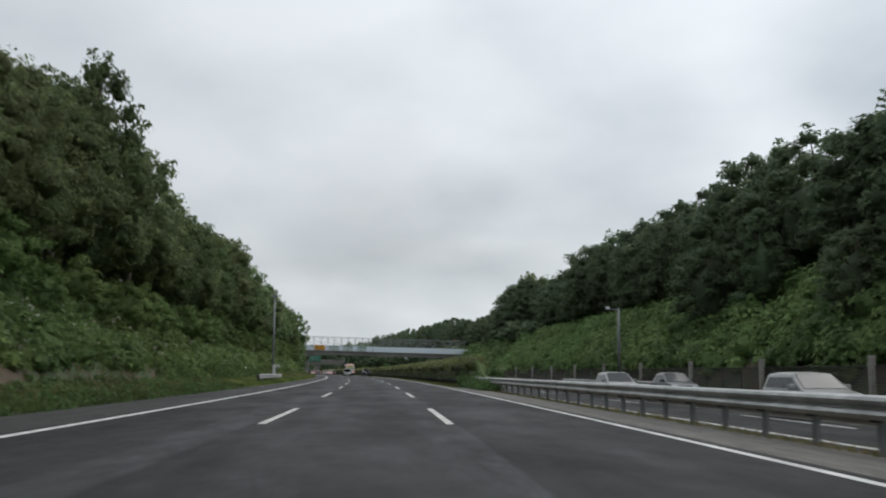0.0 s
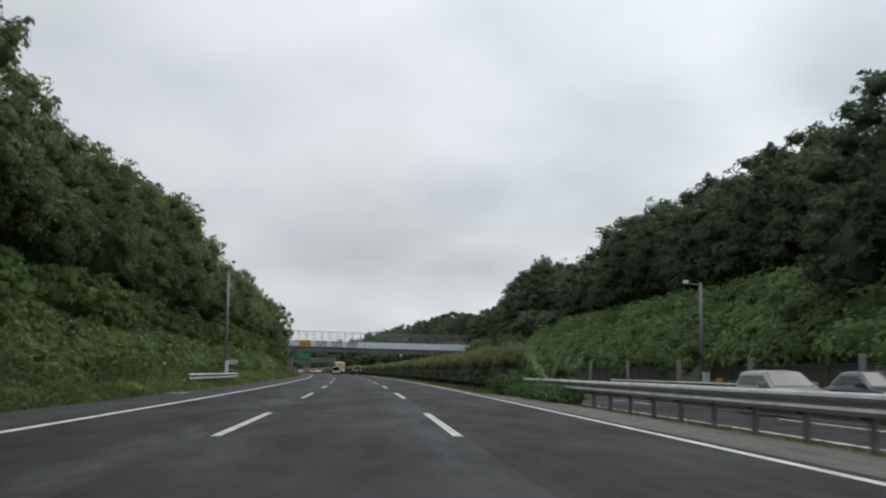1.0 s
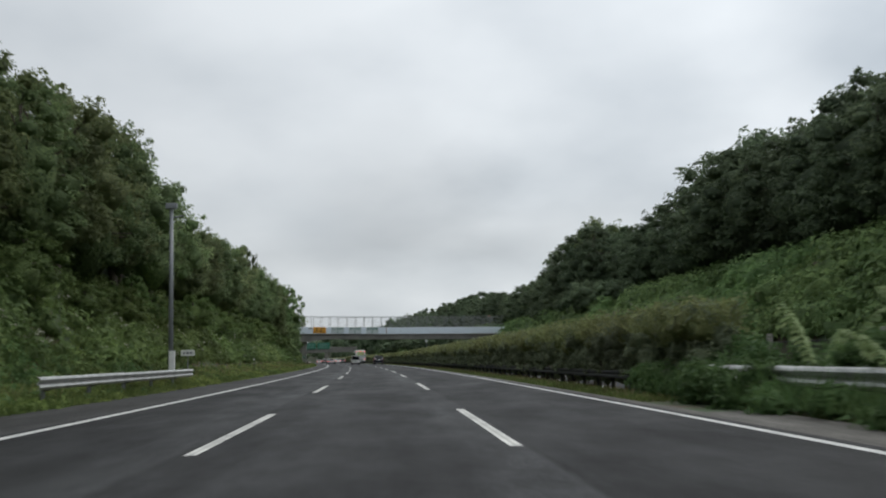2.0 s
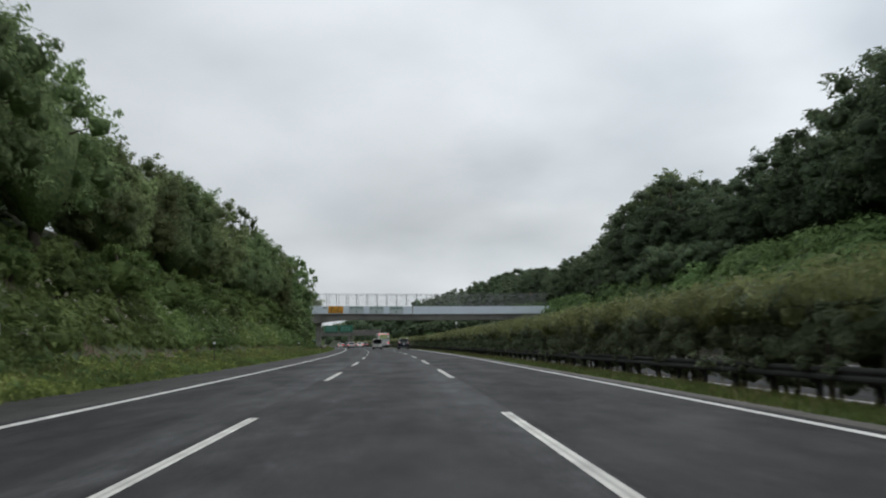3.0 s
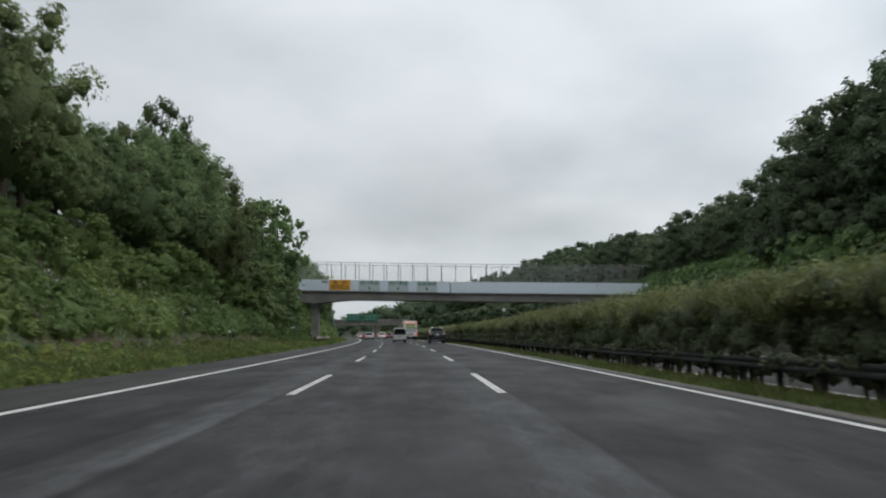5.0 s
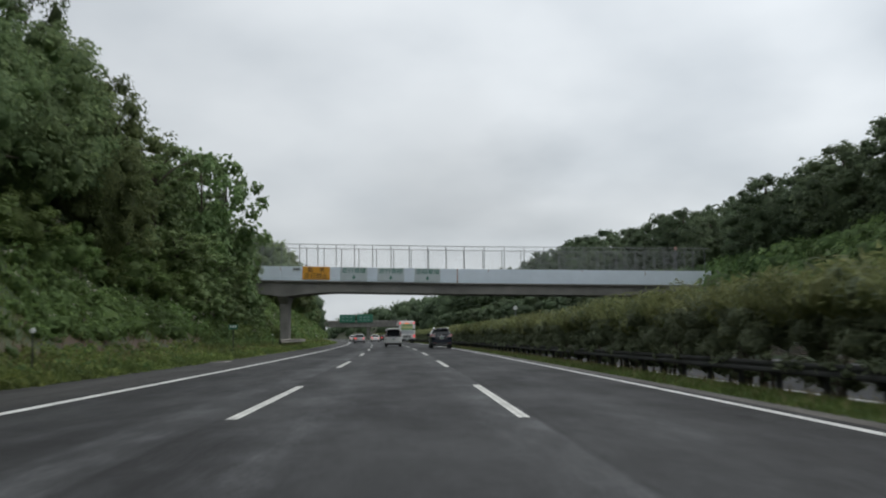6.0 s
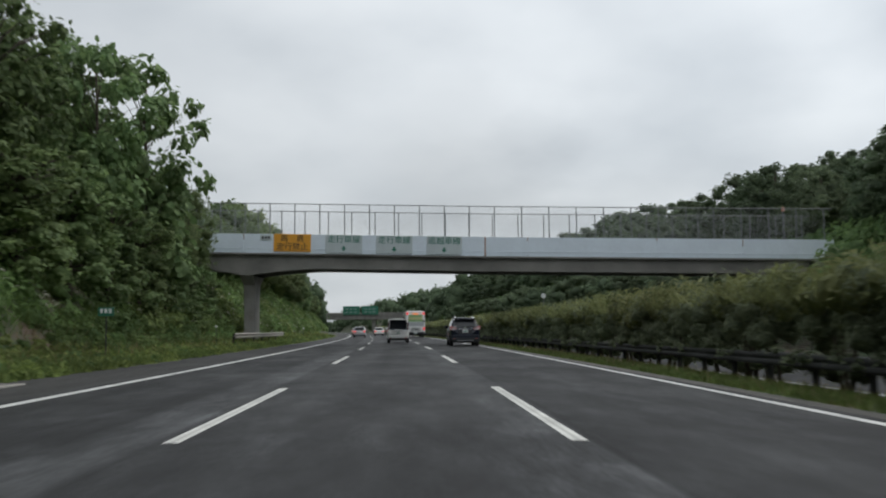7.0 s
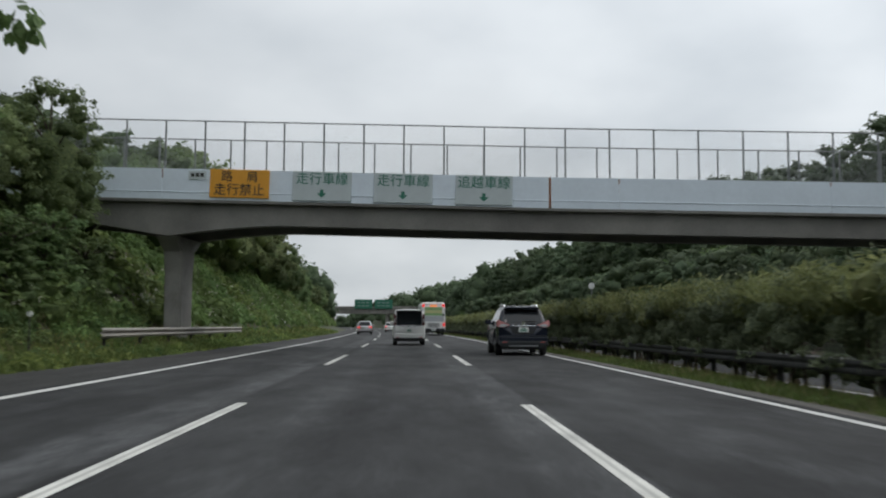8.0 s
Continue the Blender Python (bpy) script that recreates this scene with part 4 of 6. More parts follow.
def woods():
    rd = random.Random(11)
    y, k = -14.0, 0
    while y < 211.5:
        s = -13.3 + rd.uniform(-0.9, 0.8) + smooth(y, [(142, 0), (150, -1.5), (163, -1.5), (170, 0)])
        airy = 196 < y
        g = ground_z(s, y)
        h = (smooth(y, LEFT_TOP) - g) * rd.uniform(0.86, 1.02)
        if airy:
            plant("airy", rd.randrange(3), s + 0.7, y, h / 9.5 * (0.88 if y > 203 else 1.0), rd.uniform(0, 360), wide=1.1)
        else:
            dark = y < 100 and k % 3 != 1
            plant("tall" if dark else "broad", rd.randrange(4), s, y, h / (11.5 if dark else 9.0), rd.uniform(0, 360), wide=0.95 if dark else 0.90)
        if k % 2:
            s2 = -16.5 + rd.uniform(-1, 1)
            top = smooth(y, LEFT_TOP) + rd.uniform(0.2, 1.3)
            plant("tall", rd.randrange(4), s2, y + 1.5, (top - ground_z(s2, y)) / 11.5, rd.uniform(0, 360), wide=1.15)
        s3 = -11.3 + rd.uniform(-0.7, 0.7)
        plant("young", rd.randrange(3), s3, y + 2, rd.uniform(0.32, 0.6), rd.uniform(0, 360), wide=1.3)
        y += 3.7 * rd.uniform(0.85, 1.2)
        k += 1
    for s, y, top, wide in ((-13.5, 216.0, 10.5, 1.2), (-13.0, 221.0, 9.6, 1.25), (-13.2, 226.2, 9.0, 1.3), (-14.8, 229.2, 9.6, 1.4), (-15.5, 223.5, 11, 1.4)):
        plant("broad", rd.randrange(4), s, y, (top - ground_z(s, y)) / 9.0, rd.uniform(0, 360), wide=wide)
    for s, y, top, wide in ((-11.6, 228.0, 10.4, 0.95), (-12.8, 223.5, 9.4, 1.0)):
        plant("tall", rd.randrange(4), s, y, (top - ground_z(s, y)) / 11.5, rd.uniform(0, 360), wide=wide)
    for s, y, k in ((-9.9, 216.5, 0.85), (-9.6, 219.8, 0.7), (-9.9, 223.4, 0.8), (-9.8, 227.0, 0.65)):
        plant("airy", rd.randrange(3), s, y, 0.4 * k, rd.uniform(0, 360), wide=1.5)
    for s, y, top, wide in ((-13.2, 49.5, 17.8, 0.68), (-15.2, 43.5, 15.8, 0.9), (-15.6, 188.0, 18.3, 0.62), (-11.4, 188.5, 13.3, 0.75), (35.0, 178.0, 20.0, 0.9), (34.8, 184.5, 19.4, 0.9)):
        plant("tall", rd.randrange(4), s, y, (top - ground_z(s, y)) / 11.5, rd.uniform(0, 360), wide=wide)
    for s, y, k, turn in ((-10.4, 198.6, 0.50, 40), (-10.2, 203.0, 0.52, 130), (-10.0, 207.4, 0.48, 250), (-9.9, 211.6, 0.44, 310)):
        plant("airy", turn % 3, s, y, k, turn, wide=1.5)
    for s, y, top in ((-10.3, 213.8, 14.8), (-11.2, 209.0, 14.2)):
        plant("thin", rd.randrange(2), s, y, (top - ground_z(s, y)) / 9.5, rd.uniform(0, 360), wide=0.9)
    for s, y, top in ((28.4, 61.5, 12.5), (29.5, 66.5, 14.5), (28.0, 70.5, 11.0), (27.6, 47.0, 9.0)):
        plant("spire" if top > 12 else "wood", rd.randrange(4), s, y, (top - ground_z(s, y)) / (13.0 if top > 12 else 11.5), rd.uniform(0, 360), wide=1.2)
    y = 240.0
    while y < 530:
        s = -12.6 + rd.uniform(-1, 1)
        canopy("far_broad", rd.randrange(3), s, y, (smooth(y, LEFT_TOP) - ground_z(s, y)) / 9.0 * rd.uniform(0.85, 1.05), rd.uniform(0, 360))
        s2 = -18.5 + rd.uniform(-1.5, 1.5)
        canopy("far", rd.randrange(3), s2, y + 3, (smooth(y, LEFT_TOP) + (1.5 if y < 280 else 3.2) - ground_z(s2, y)) / 11.5, rd.uniform(0, 360), wide=1.2)
        y += 6.5 * rd.uniform(0.85, 1.2)
    y = 152.0
    while y < 430:  # the wood comes down the bank towards the bridge and beyond it
        s = (30.6 if y < 226 else 28.0) + rd.uniform(-1, 1)
        top = (9.5 if y < 226 else 7.6) + rd.uniform(-1, 0.6)
        if not 196 < y < 240:
            (plant if y < 250 else canopy)("bush" if y < 250 else "far_bush", rd.randrange(5), s, y, (top - ground_z(s, y)) / 5.0, rd.uniform(0, 360), wide=1.1 if y < 250 else 1.3)
        y += 5.5 * rd.uniform(0.85, 1.2)
    y, k = 20.0, 0
    while y < 560:
        s = 34.4 + rd.uniform(-1.2, 1.2)
        top = smooth(y, RIGHT_TOP)
        near = "wood" if y < 260 else "far"
        (plant if y < 260 else canopy)(near, rd.randrange(5), s, y, (top - 0.2 - ground_z(s, y)) / 11.5 * rd.uniform(0.82, 1.02), rd.uniform(0, 360), wide=1.25)
        s2 = 40.5 + rd.uniform(-1.5, 1.5)
        kind = "spire" if rd.random() < 0.25 else near
        (plant if kind == "spire" else canopy)(kind, rd.randrange(4), s2, y + 2.2, (top + 1.5 - ground_z(s2, y)) / (13.0 if kind == "spire" else 11.5) * rd.uniform(0.85, 1.0), rd.uniform(0, 360), wide=1.15)
        y += (4.8 if y < 280 else 7.0) * rd.uniform(0.85, 1.2)
        k += 1

    for y in range(-10, 300, 13):  # the depth of the woods
        canopy("far", rd.randrange(3), -22 + rd.uniform(-1.5, 1.5), y + rd.uniform(-2, 2), rd.uniform(0.5, 0.62), rd.uniform(0, 360), 2.0)
        canopy("far", rd.randrange(3), 47.5 + rd.uniform(-2, 2), y + 15 + rd.uniform(-2, 2), rd.uniform(0.7, 0.85), rd.uniform(0, 360), 1.6)


woods()


def far_woods():
    rd = random.Random(5)
    pieces = []
    for k in range(640):
        side = 1 if k % 2 else -1
        y = 440 + 440 * rd.random() ** 1.8
        s = (26 + 100 * rd.random() ** 1.6) if side > 0 else (-11.5 - 36 * rd.random() ** 1.5)
        if k % 4 == 0:  # the hill that closes the view where the road bends away
            s, y = rd.uniform(-60, 260), rd.uniform(860, 960)
        r = rd.uniform(2.6, 4.6)
        z = ground_z(s, y)
        for dz in (0.2, 1.3):
            pieces += clump((line_x(y) + s, y, z + r * dz + rd.uniform(0, 3)), r * (1.1 - 0.25 * dz), 64, 1.0, 0.7, 1.0, core=0.8)
    me = quick_mesh("far_woods", pieces)
    me.materials.append(LEAF_DARK)
    tagged(part("far_woods", me, None), "dark distant woodland where the road bends away", "woodland", kind="stuff")


far_woods()


# ---- undergrowth: bushes of the left bank, vines of the right bank, hedge, grass ----
def spread_over(name, label, cat, chunks, y_step, y_range, build, materials, density=1.0):
    DENSITY[0] = density
    meshes = []
    for _ in range(chunks):
        me = quick_mesh(name, build())
        for mt in materials:
            me.materials.append(mt)
        meshes.append(me)
    y, k = y_range[0], 0
    while y < y_range[1]:
        ob = new(name, meshes[k % chunks])
        low_ = (0.90 if y < 180 else 0.86) if build is hedge else 1.0
        ob.matrix_basis = Matrix.Diagonal((1, 1, low_, 1)) @ pose(line_x(y) + (widen(y + y_step / 2) if build is bank_right else 0.0), y, 0, 0, 0, heading(y + y_step / 2))
        tagged(ob, label, cat, kind="stuff")
        y += y_step
        k += 1
    DENSITY[0] = 1.0


def bank_left():
    out = [blades(1800, lambda n: -8.9 - 4.9 * rng.random(n), 8, lambda a: smooth(a, SECTION), 0.55, 0.02, 1)]
    for _ in range(74):
        s, y = -9.15 - 4.9 * rng.random() ** 1.2, 8 * rng.random()
        r = 0.3 + 0.75 * rng.random() ** 1.5
        out += clump((s, y, smooth(s, SECTION) + 0.15 * r), r, int(130 * r + 36), 0.20, 0.6, core=0.62)
    for _ in range(12):  # pale flower heads
        s, y = -8.8 - 2.6 * rng.random(), 8 * rng.random()
        c = clump((s, y, smooth(s, SECTION) + 0.75), 0.16, 16, 0.07, 0.8, core=0)
        out += [(v, f, 2) for v, f, _ in c]
    return out


def bank_right():
    out = []
    for _ in range(31):  # big mounds smothered in vines
        s, y = 25.9 + 6.6 * rng.random(), 8 * rng.random()
        r = 0.9 + 1.3 * rng.random() ** 1.5
        out += clump((s, y, smooth(s, SECTION) + 0.05 * r), r, int(225 * r), 0.23, 0.95, 0.66, core=0.76, loose=0.55)
    for _ in range(42):
        s, y = 25.0 + 7.4 * rng.random(), 8 * rng.random()
        r = 0.45 + 0.5 * rng.random()
        out += clump((s, y, smooth(s, SECTION) + 0.25 * r), r, int(130 * r + 20), 0.22, 0.95, 0.6, core=0.75, loose=0.6)
    return out


def hedge():
    out = []
    for _ in range(50):
        s, y, z = 9.1 + 0.95 * rng.random(), 6 * rng.random(), 0.66 + 1.18 * rng.random()
        c = clump((s, y, z), 0.30 + 0.18 * rng.random(), 150, 0.10, 0.42, 1.05, core=0.7)
        tip = z > 1.35 and rng.random() < (z - 1.2) * 0.9
        out += [(v, f, 1 if tip else 0) for v, f, _ in c]
    for _ in range(58):  # loose pale growth along the top
        s, y = 9.05 + 1.1 * rng.random(), 6 * rng.random()
        c = clump((s, y, 1.84 + 0.36 * rng.random()), 0.2 + 0.2 * rng.random(), 44, 0.20, 0.22, 1.4, core=0)
        out += [(v, f, 1 if rng.random() < 0.75 else 0) for v, f, _ in c]
    for _ in range(34):  # growth that hangs under the rail
        c = clump((9.35 + 0.4 * rng.random(), 6 * rng.random(), 0.12 + 0.3 * rng.random()), 0.16 + 0.12 * rng.random(), 50, 0.11, 0.5, 0.9, core=0.6)
        out += c
    for _ in range(7):  # sprigs that push out over the rail
        out += clump((8.86 + 0.16 * rng.random(), 6 * rng.random(), 0.42 + 0.35 * rng.random()), 0.12 + 0.12 * rng.random(), 46, 0.10, 0.45, 1.0, core=0.4)
    for _ in range(9):  # bare stems at the foot
        s, y, w = 9.3 + 0.5 * rng.random(), 6 * rng.random(), 0.025 + 0.03 * rng.random()
        a = np.arange(6) * math.pi / 3
        ring = np.stack([w * np.cos(a), w * np.sin(a), np.zeros(6)], 1)
        lean = np.array([0.1 * rng.normal(), 0.12 * rng.normal(), 0])
        vs = np.concatenate([ring * 1.2 + (s, y, -0.2), ring * 0.8 + np.array([s, y, 0.95]) + lean])
        k = np.arange(6)
        out.append((vs, np.concatenate([np.stack([k, (k + 1) % 6, k + 6], 1), np.stack([(k + 1) % 6, (k + 1) % 6 + 6, k + 6], 1)]), 2))
    # long shoots that stand out of the top and the face
    v, f, _ = blades(800, lambda n: 8.95 + 1.15 * rng.random(n), 6, lambda a: 1.72, 0.52, 0.022, 1)
    out.append((v, f, 1))
    n = 160
    pos = np.stack([np.full(n, 9.0) + 0.1 * rng.random(n), 6 * rng.random(n), 0.5 + 1.5 * rng.random(n)], 1)
    tip = pos + np.stack([-0.12 - 0.25 * rng.random(n), 0.3 * rng.normal(size=n), 0.05 + 0.3 * rng.random(n)], 1)
    vs = np.stack([pos - (0, 0.02, 0), pos + (0, 0.02, 0), tip], 1).reshape(-1, 3)
    out.append((vs, (3 * np.arange(n))[:, None] + np.arange(3), 0))
    return out


def blades(count, s_of, y_len, z_of, tall, width, slot):
    count = int(count * DENSITY[0])
    s, y = s_of(count), y_len * rng.random(count)
    pos = np.stack([s, y, np.array([z_of(a) for a in s])], 1)
    lean = rng.normal(size=(count, 3)) * 0.45
    lean[:, 2] = 1
    h = tall * (0.5 + rng.random(count))
    a = rng.random(count) * 6.283
    side = np.stack([np.cos(a), np.sin(a), np.zeros(count)], 1) * width
    tip = pos + lean * h[:, None]
    vs = np.stack([pos - side, pos + side, tip], 1).reshape(-1, 3)
    return vs, (3 * np.arange(count))[:, None] + np.arange(3), slot


def verge_left():
    out = [blades(3600, lambda n: -5.92 - 2.5 * rng.random(n) ** 0.95, 6, lambda a: smooth(a, SECTION), 0.20, 0.022, 0),
           blades(260, lambda n: -6.6 - 2.4 * rng.random(n), 6, lambda a: smooth(a, SECTION), 0.38, 0.015, 1)]
    for _ in range(120):  # low broad-leaved weeds
        s, y = -6.15 - 2.6 * rng.random() ** 0.8, 6 * rng.random()
        c = clump((s, y, smooth(s, SECTION) + 0.02), 0.14 + 0.24 * rng.random() ** 1.5, 30, 0.14, 0.6, 0.75, core=0.6)
        pick = rng.random()
        out += [(v, f, 3 if pick < 0.55 else 2 if pick < 0.8 else 0) for v, f, _ in c]
    for _ in range(14):  # weeds that creep over the shoulder's edge
        s, y = -5.85 - 0.3 * rng.random(), 6 * rng.random()
        c = clump((s, y, 0.0), 0.09 + 0.13 * rng.random(), 26, 0.10, 0.5, 0.6, core=0.5)
        out += [(v, f, 3) for v, f, _ in c]
    return out


def verge_right():
    return [blades(3000, lambda n: 7.5 + 0.25 * rng.random(n) + 1.5 * rng.random(n) ** 1.1, 6, lambda a: smooth(a, SECTION), 0.095, 0.014, 0),
            blades(300, lambda n: 7.7 + 2.0 * rng.random(n), 6, lambda a: smooth(a, SECTION), 0.17, 0.012, 1)]


for lo, hi, full in ((0, 1, 1.0), (1, 2, 0.4)):
    for name, label, cat, chunks, step, ends, build, mats, share in (
            ("undergrowth", "dense green bushes and creepers on the steep bank", "undergrowth", 4, 7.5, (-15, 232.5, 560), bank_left, [LEAF_BUSH, GRASS, FLOWER], 0.56),
            ("vines", "bright green creeping vines over the bank", "vines", 4, 7.5, (15, 165, 540), bank_right, [LEAF_VINE], 0.55),
            ("hedge", "tall clipped hedge with yellowish tips on the median", "hedge", 4, 5.8, (66.4, 240.4, 480), hedge, [LEAF_HEDGE, LEAF_TIP, BARK], 0.62),
            ("grass", "rough green grass and weeds on the roadside verge", "grass", 4, 6.0, (60, 240, 330), verge_left, [GRASS, STRAW, LEAF_MEDIAN, LEAF_WEED], 0.75),
            ("grass", "short green grass on the narrow median", "grass", 3, 6.0, (66, 240, 330), verge_right, [GRASS, STRAW], 0.9)):
        spread_over(name, label, cat, chunks, step, (ends[lo], ends[hi]), build, mats, full * share)


spread_over("grass", "dull green grass and weeds on the roadside verge", "grass", 3, 6.0, (-12, 60), verge_left, [GRASS_DULL, STRAW, LEAF_SHADE, LEAF_MEDIAN], 0.75)


def foot_weeds():
    out = [blades(500, lambda n: -7.6 - 1.9 * rng.random(n), 6, lambda a: smooth(a, SECTION), 0.42, 0.02, 1)]
    for _ in range(46):
        s, y, r = -7.9 - 1.7 * rng.random() ** 0.8, 6 * rng.random(), 0.18 + 0.30 * rng.random() ** 1.4
        c = clump((s, y, smooth(s, SECTION) + 0.3 * r), r, 64, 0.17, 0.55, 0.8, core=0.6)
        pick = 0 if rng.random() < 0.7 else 2
        out += [(v, f, pick) for v, f, _ in c]
    return out


for y0, y1 in ((48, 102), (198, 234)):
    spread_over("weeds", "tall dark weeds along the foot of the bank", "weeds", 2, 6.0, (y0, y1), foot_weeds, [LEAF_BUSH, GRASS_DULL, LEAF_MEDIAN], 0.8)


def verge_bare():
    return [blades(150, lambda n: 8.5 + 1.5 * rng.random(n), 6, lambda a: smooth(a, SECTION), 0.09, 0.014, 0),
            blades(380, lambda n: 8.5 + 1.6 * rng.random(n), 6, lambda a: smooth(a, SECTION), 0.12, 0.010, 1)]


spread_over("grass", "sparse dry weeds on the dusty median", "grass", 3, 6.0, (-6, 62), verge_bare, [GRASS, STRAW])

# ---- poles, fences and small roadside things ----
def lamp_pole(m, height, arm, label, thick=0.085):
    lp = base("utility_pole", m, label, "pole", "poles beside the road")
    part("shaft", tubed([(0, 0, -0.5), (0, 0, height * 0.5), (0, 0, height)], [thick * 1.25, thick * 1.1, thick * 0.9], 12), STEEL, lp, smooth_faces=True)
    part("cap", tubed([(0, 0, height), (0, 0, height + 0.05)], thick, 12), STEEL, lp)
    if arm:
        part("arm", tubed([(0, 0, height - 0.12), (arm, 0, height - 0.06)], 0.045, 8), STEEL, lp)
        part("camera_box", boxed(arm - 0.16, arm + 0.16, -0.14, 0.14, height - 0.06, height + 0.16, 0.03, 2), WHITE, lp, "pale camera housing on the arm")
    return lp


pole_l = lamp_pole(at(-7.0, 88.6, 0.2), 7.75, 0, "slim grey steel pole behind a short guard rail", 0.09)
part("sensor_box", boxed(-0.25, 0.25, -0.12, 0.12, 7.72, 7.98, 0.03, 2), STEEL, pole_l, "grey sensor box on top")
part("side_arm", tubed([(0, 0, 7.3), (0.55, 0, 7.42)], 0.035, 8), STEEL, pole_l)
pole_r = lamp_pole(at(24.55, 83.9, 0.1), 6.8, -1.0, "tall grey steel pole with a camera arm beside the fence", 0.12)
part("foot_box", boxed(-0.12, 0.36, -0.38, -0.14, -0.1, 0.95, 0.02, 2), WHITE, pole_r, "pale control box at the foot")
part("foot_box_cap", boxed(-0.14, 0.38, -0.40, -0.12, 0.95, 0.98, 0.008), STEEL, pole_r)
cabinet = base("control_box", at(-6.86, 88.2, 0.2), "small pale control box strapped to the pole foot", "control box")
part("body", boxed(-0.12, 0.12, -0.1, 0.1, 0.55, 1.4, 0.015, 2), WHITE, cabinet)
part("leg", tubed([(0, 0.05, -0.1), (0, 0.05, 0.6)], 0.03, 8), STEEL, cabinet)
plate = base("small_sign", at(-6.9, 92.0, 0.2), "small white plate on a thin post in the grass", "sign")
part("post", tubed([(0, 0, -0.2), (0, 0, 1.35)], 0.025, 8), STEEL, plate)
part("plate", boxed(-0.32, 0.32, -0.035, -0.02, 1.2, 1.48, 0.006), WHITE, plate)
for k in range(3):
    part("grey_bar", boxed(-0.22 + 0.16 * k, -0.12 + 0.16 * k, -0.041, -0.034, 1.29, 1.39), STEEL, plate)
amber = base("amber_box", at(24.2, 80.2, 0.0), "small amber marker box on a short stand", "marker")
part("stand", tubed([(0, 0, -0.3), (0, 0, 0.35)], 0.05, 8), STEEL, amber)
part("body", boxed(-0.17, 0.17, -0.12, 0.12, 0.32, 0.66, 0.04, 2), AMBER, amber)

delineator = base("delineator", at(-7.0, 67.6, 0.15), "white round reflector on a thin post in the grass", "reflector post", "reflector posts")
part("post", tubed([(0, 0, -0.2), (0, 0, 1.05)], 0.018, 8), TRIM, delineator)
part("reflector", tubed([(0, -0.04, 1.12), (0, 0.01, 1.12)], 0.065, 14), WHITE, delineator)
for y in (19.0, 119.2, 168.5, 215.2, 265.0):
    copy_thing(delineator, at(-7.0, y, 0.13))
km = base("distance_marker", at(-7.0, 197.4, 0.2), "small green distance plate with white marks on a post", "sign")
part("post", tubed([(0, 0, -0.2), (0, 0, 1.55)], 0.022, 8), TRIM, km)
part("plate", boxed(-0.24, 0.24, -0.05, -0.03, 1.3, 1.56, 0.006), SIGN_GREEN, km)
for k in range(3):
    part("white_bar", boxed(-0.17 + 0.13 * k, -0.09 + 0.13 * k, -0.056, -0.049, 1.39, 1.52), WHITE, km)
mirror_post = base("round_marker", at(23.3, 297.8, -0.3), "white round marker on a tall post over the hedge", "marker")
part("post", tubed([(0, 0, 0), (0, 0, 5.6)], 0.06, 8), STEEL, mirror_post)
part("disc", tubed([(0, -0.06, 5.75), (0, 0.0, 5.75)], 0.34, 20), WHITE, mirror_post)
# drain covers at the shoulder's edge
for y in (63.4, 186.0):
    gr = base("drain_cover", at(-5.6, y, 0.0), "pale concrete drain cover in the shoulder", "drain cover")
    part("slab", boxed(-0.32, 0.32, -0.9, 0.9, -0.02, 0.025, 0.01), POST_CONCRETE, gr)
    for k in range(5):
        part("slot", boxed(-0.2, 0.2, -0.62 + 0.3 * k, -0.56 + 0.3 * k, 0.0255, 0.028), BLACK, gr)


def debris_fence():
    """Concrete posts with dark netting along the foot of the far bank."""
    net = coloured("dark_net", (0.035, 0.028, 0.022), 0.85, vary=0.35, scale=1.5)
    ys = [-20 + 11.8 * k + 11.4 for k in range(34)]
    postm = mesh_of("post", boxed(-0.13, 0.13, -0.13, 0.13, -0.6, 1.9, 0.03, 2))
    postm.materials.append(POST_CONCRETE)
    vs, fs = [], []

    def band(y0, y1, z0, z1):
        i = len(vs)
        vs.extend([(0, y0, z0), (0, y1, z0), (0, y1, z1), (0, y0, z1)])
        fs.append((i, i + 1, i + 2, i + 3))

    for k in range(100):
        band(0.17 + 0.114 * k, 0.17 + 0.114 * k + 0.042, -0.35, 1.42)
    for k in range(16):
        band(0.14, 11.6, -0.33 + 0.114 * k, -0.33 + 0.114 * k + 0.042)
    netm = raw("net", vs, fs)
    netm.materials.append(net)
    wirem = mesh_of("wire", tubed([(-0.03, 0.14, 0), (-0.03, 11.6, 0)], 0.014, 5))
    wirem.materials.append(TRIM)
    stakem = mesh_of("stake", tubed([(0.02, 0, -0.6), (0.02, 0, 1.46)], 0.03, 6))
    stakem.materials.append(TRIM)
    for y in ys:
        jog = 1.3 if y < 83 < y + 11.8 else 0.0  # the netting passes behind the pole
        fence = base("debris_fence", at(23.6, y, -0.05), "dark netting fence between pale concrete posts", "fence", "fence bays")
        part("post", postm, None, fence)
        part("net", netm, None, fence, "dark brown netting", m=pose(jog, 0, 0))
        for z in (0.1, 0.75, 1.44):
            part("wire", wirem, None, fence, m=pose(jog, 0, z))
        for k in range(1, 4):
            part("stake", stakem, None, fence, m=pose(jog, 0.17 + 2.9 * k, 0))


debris_fence()


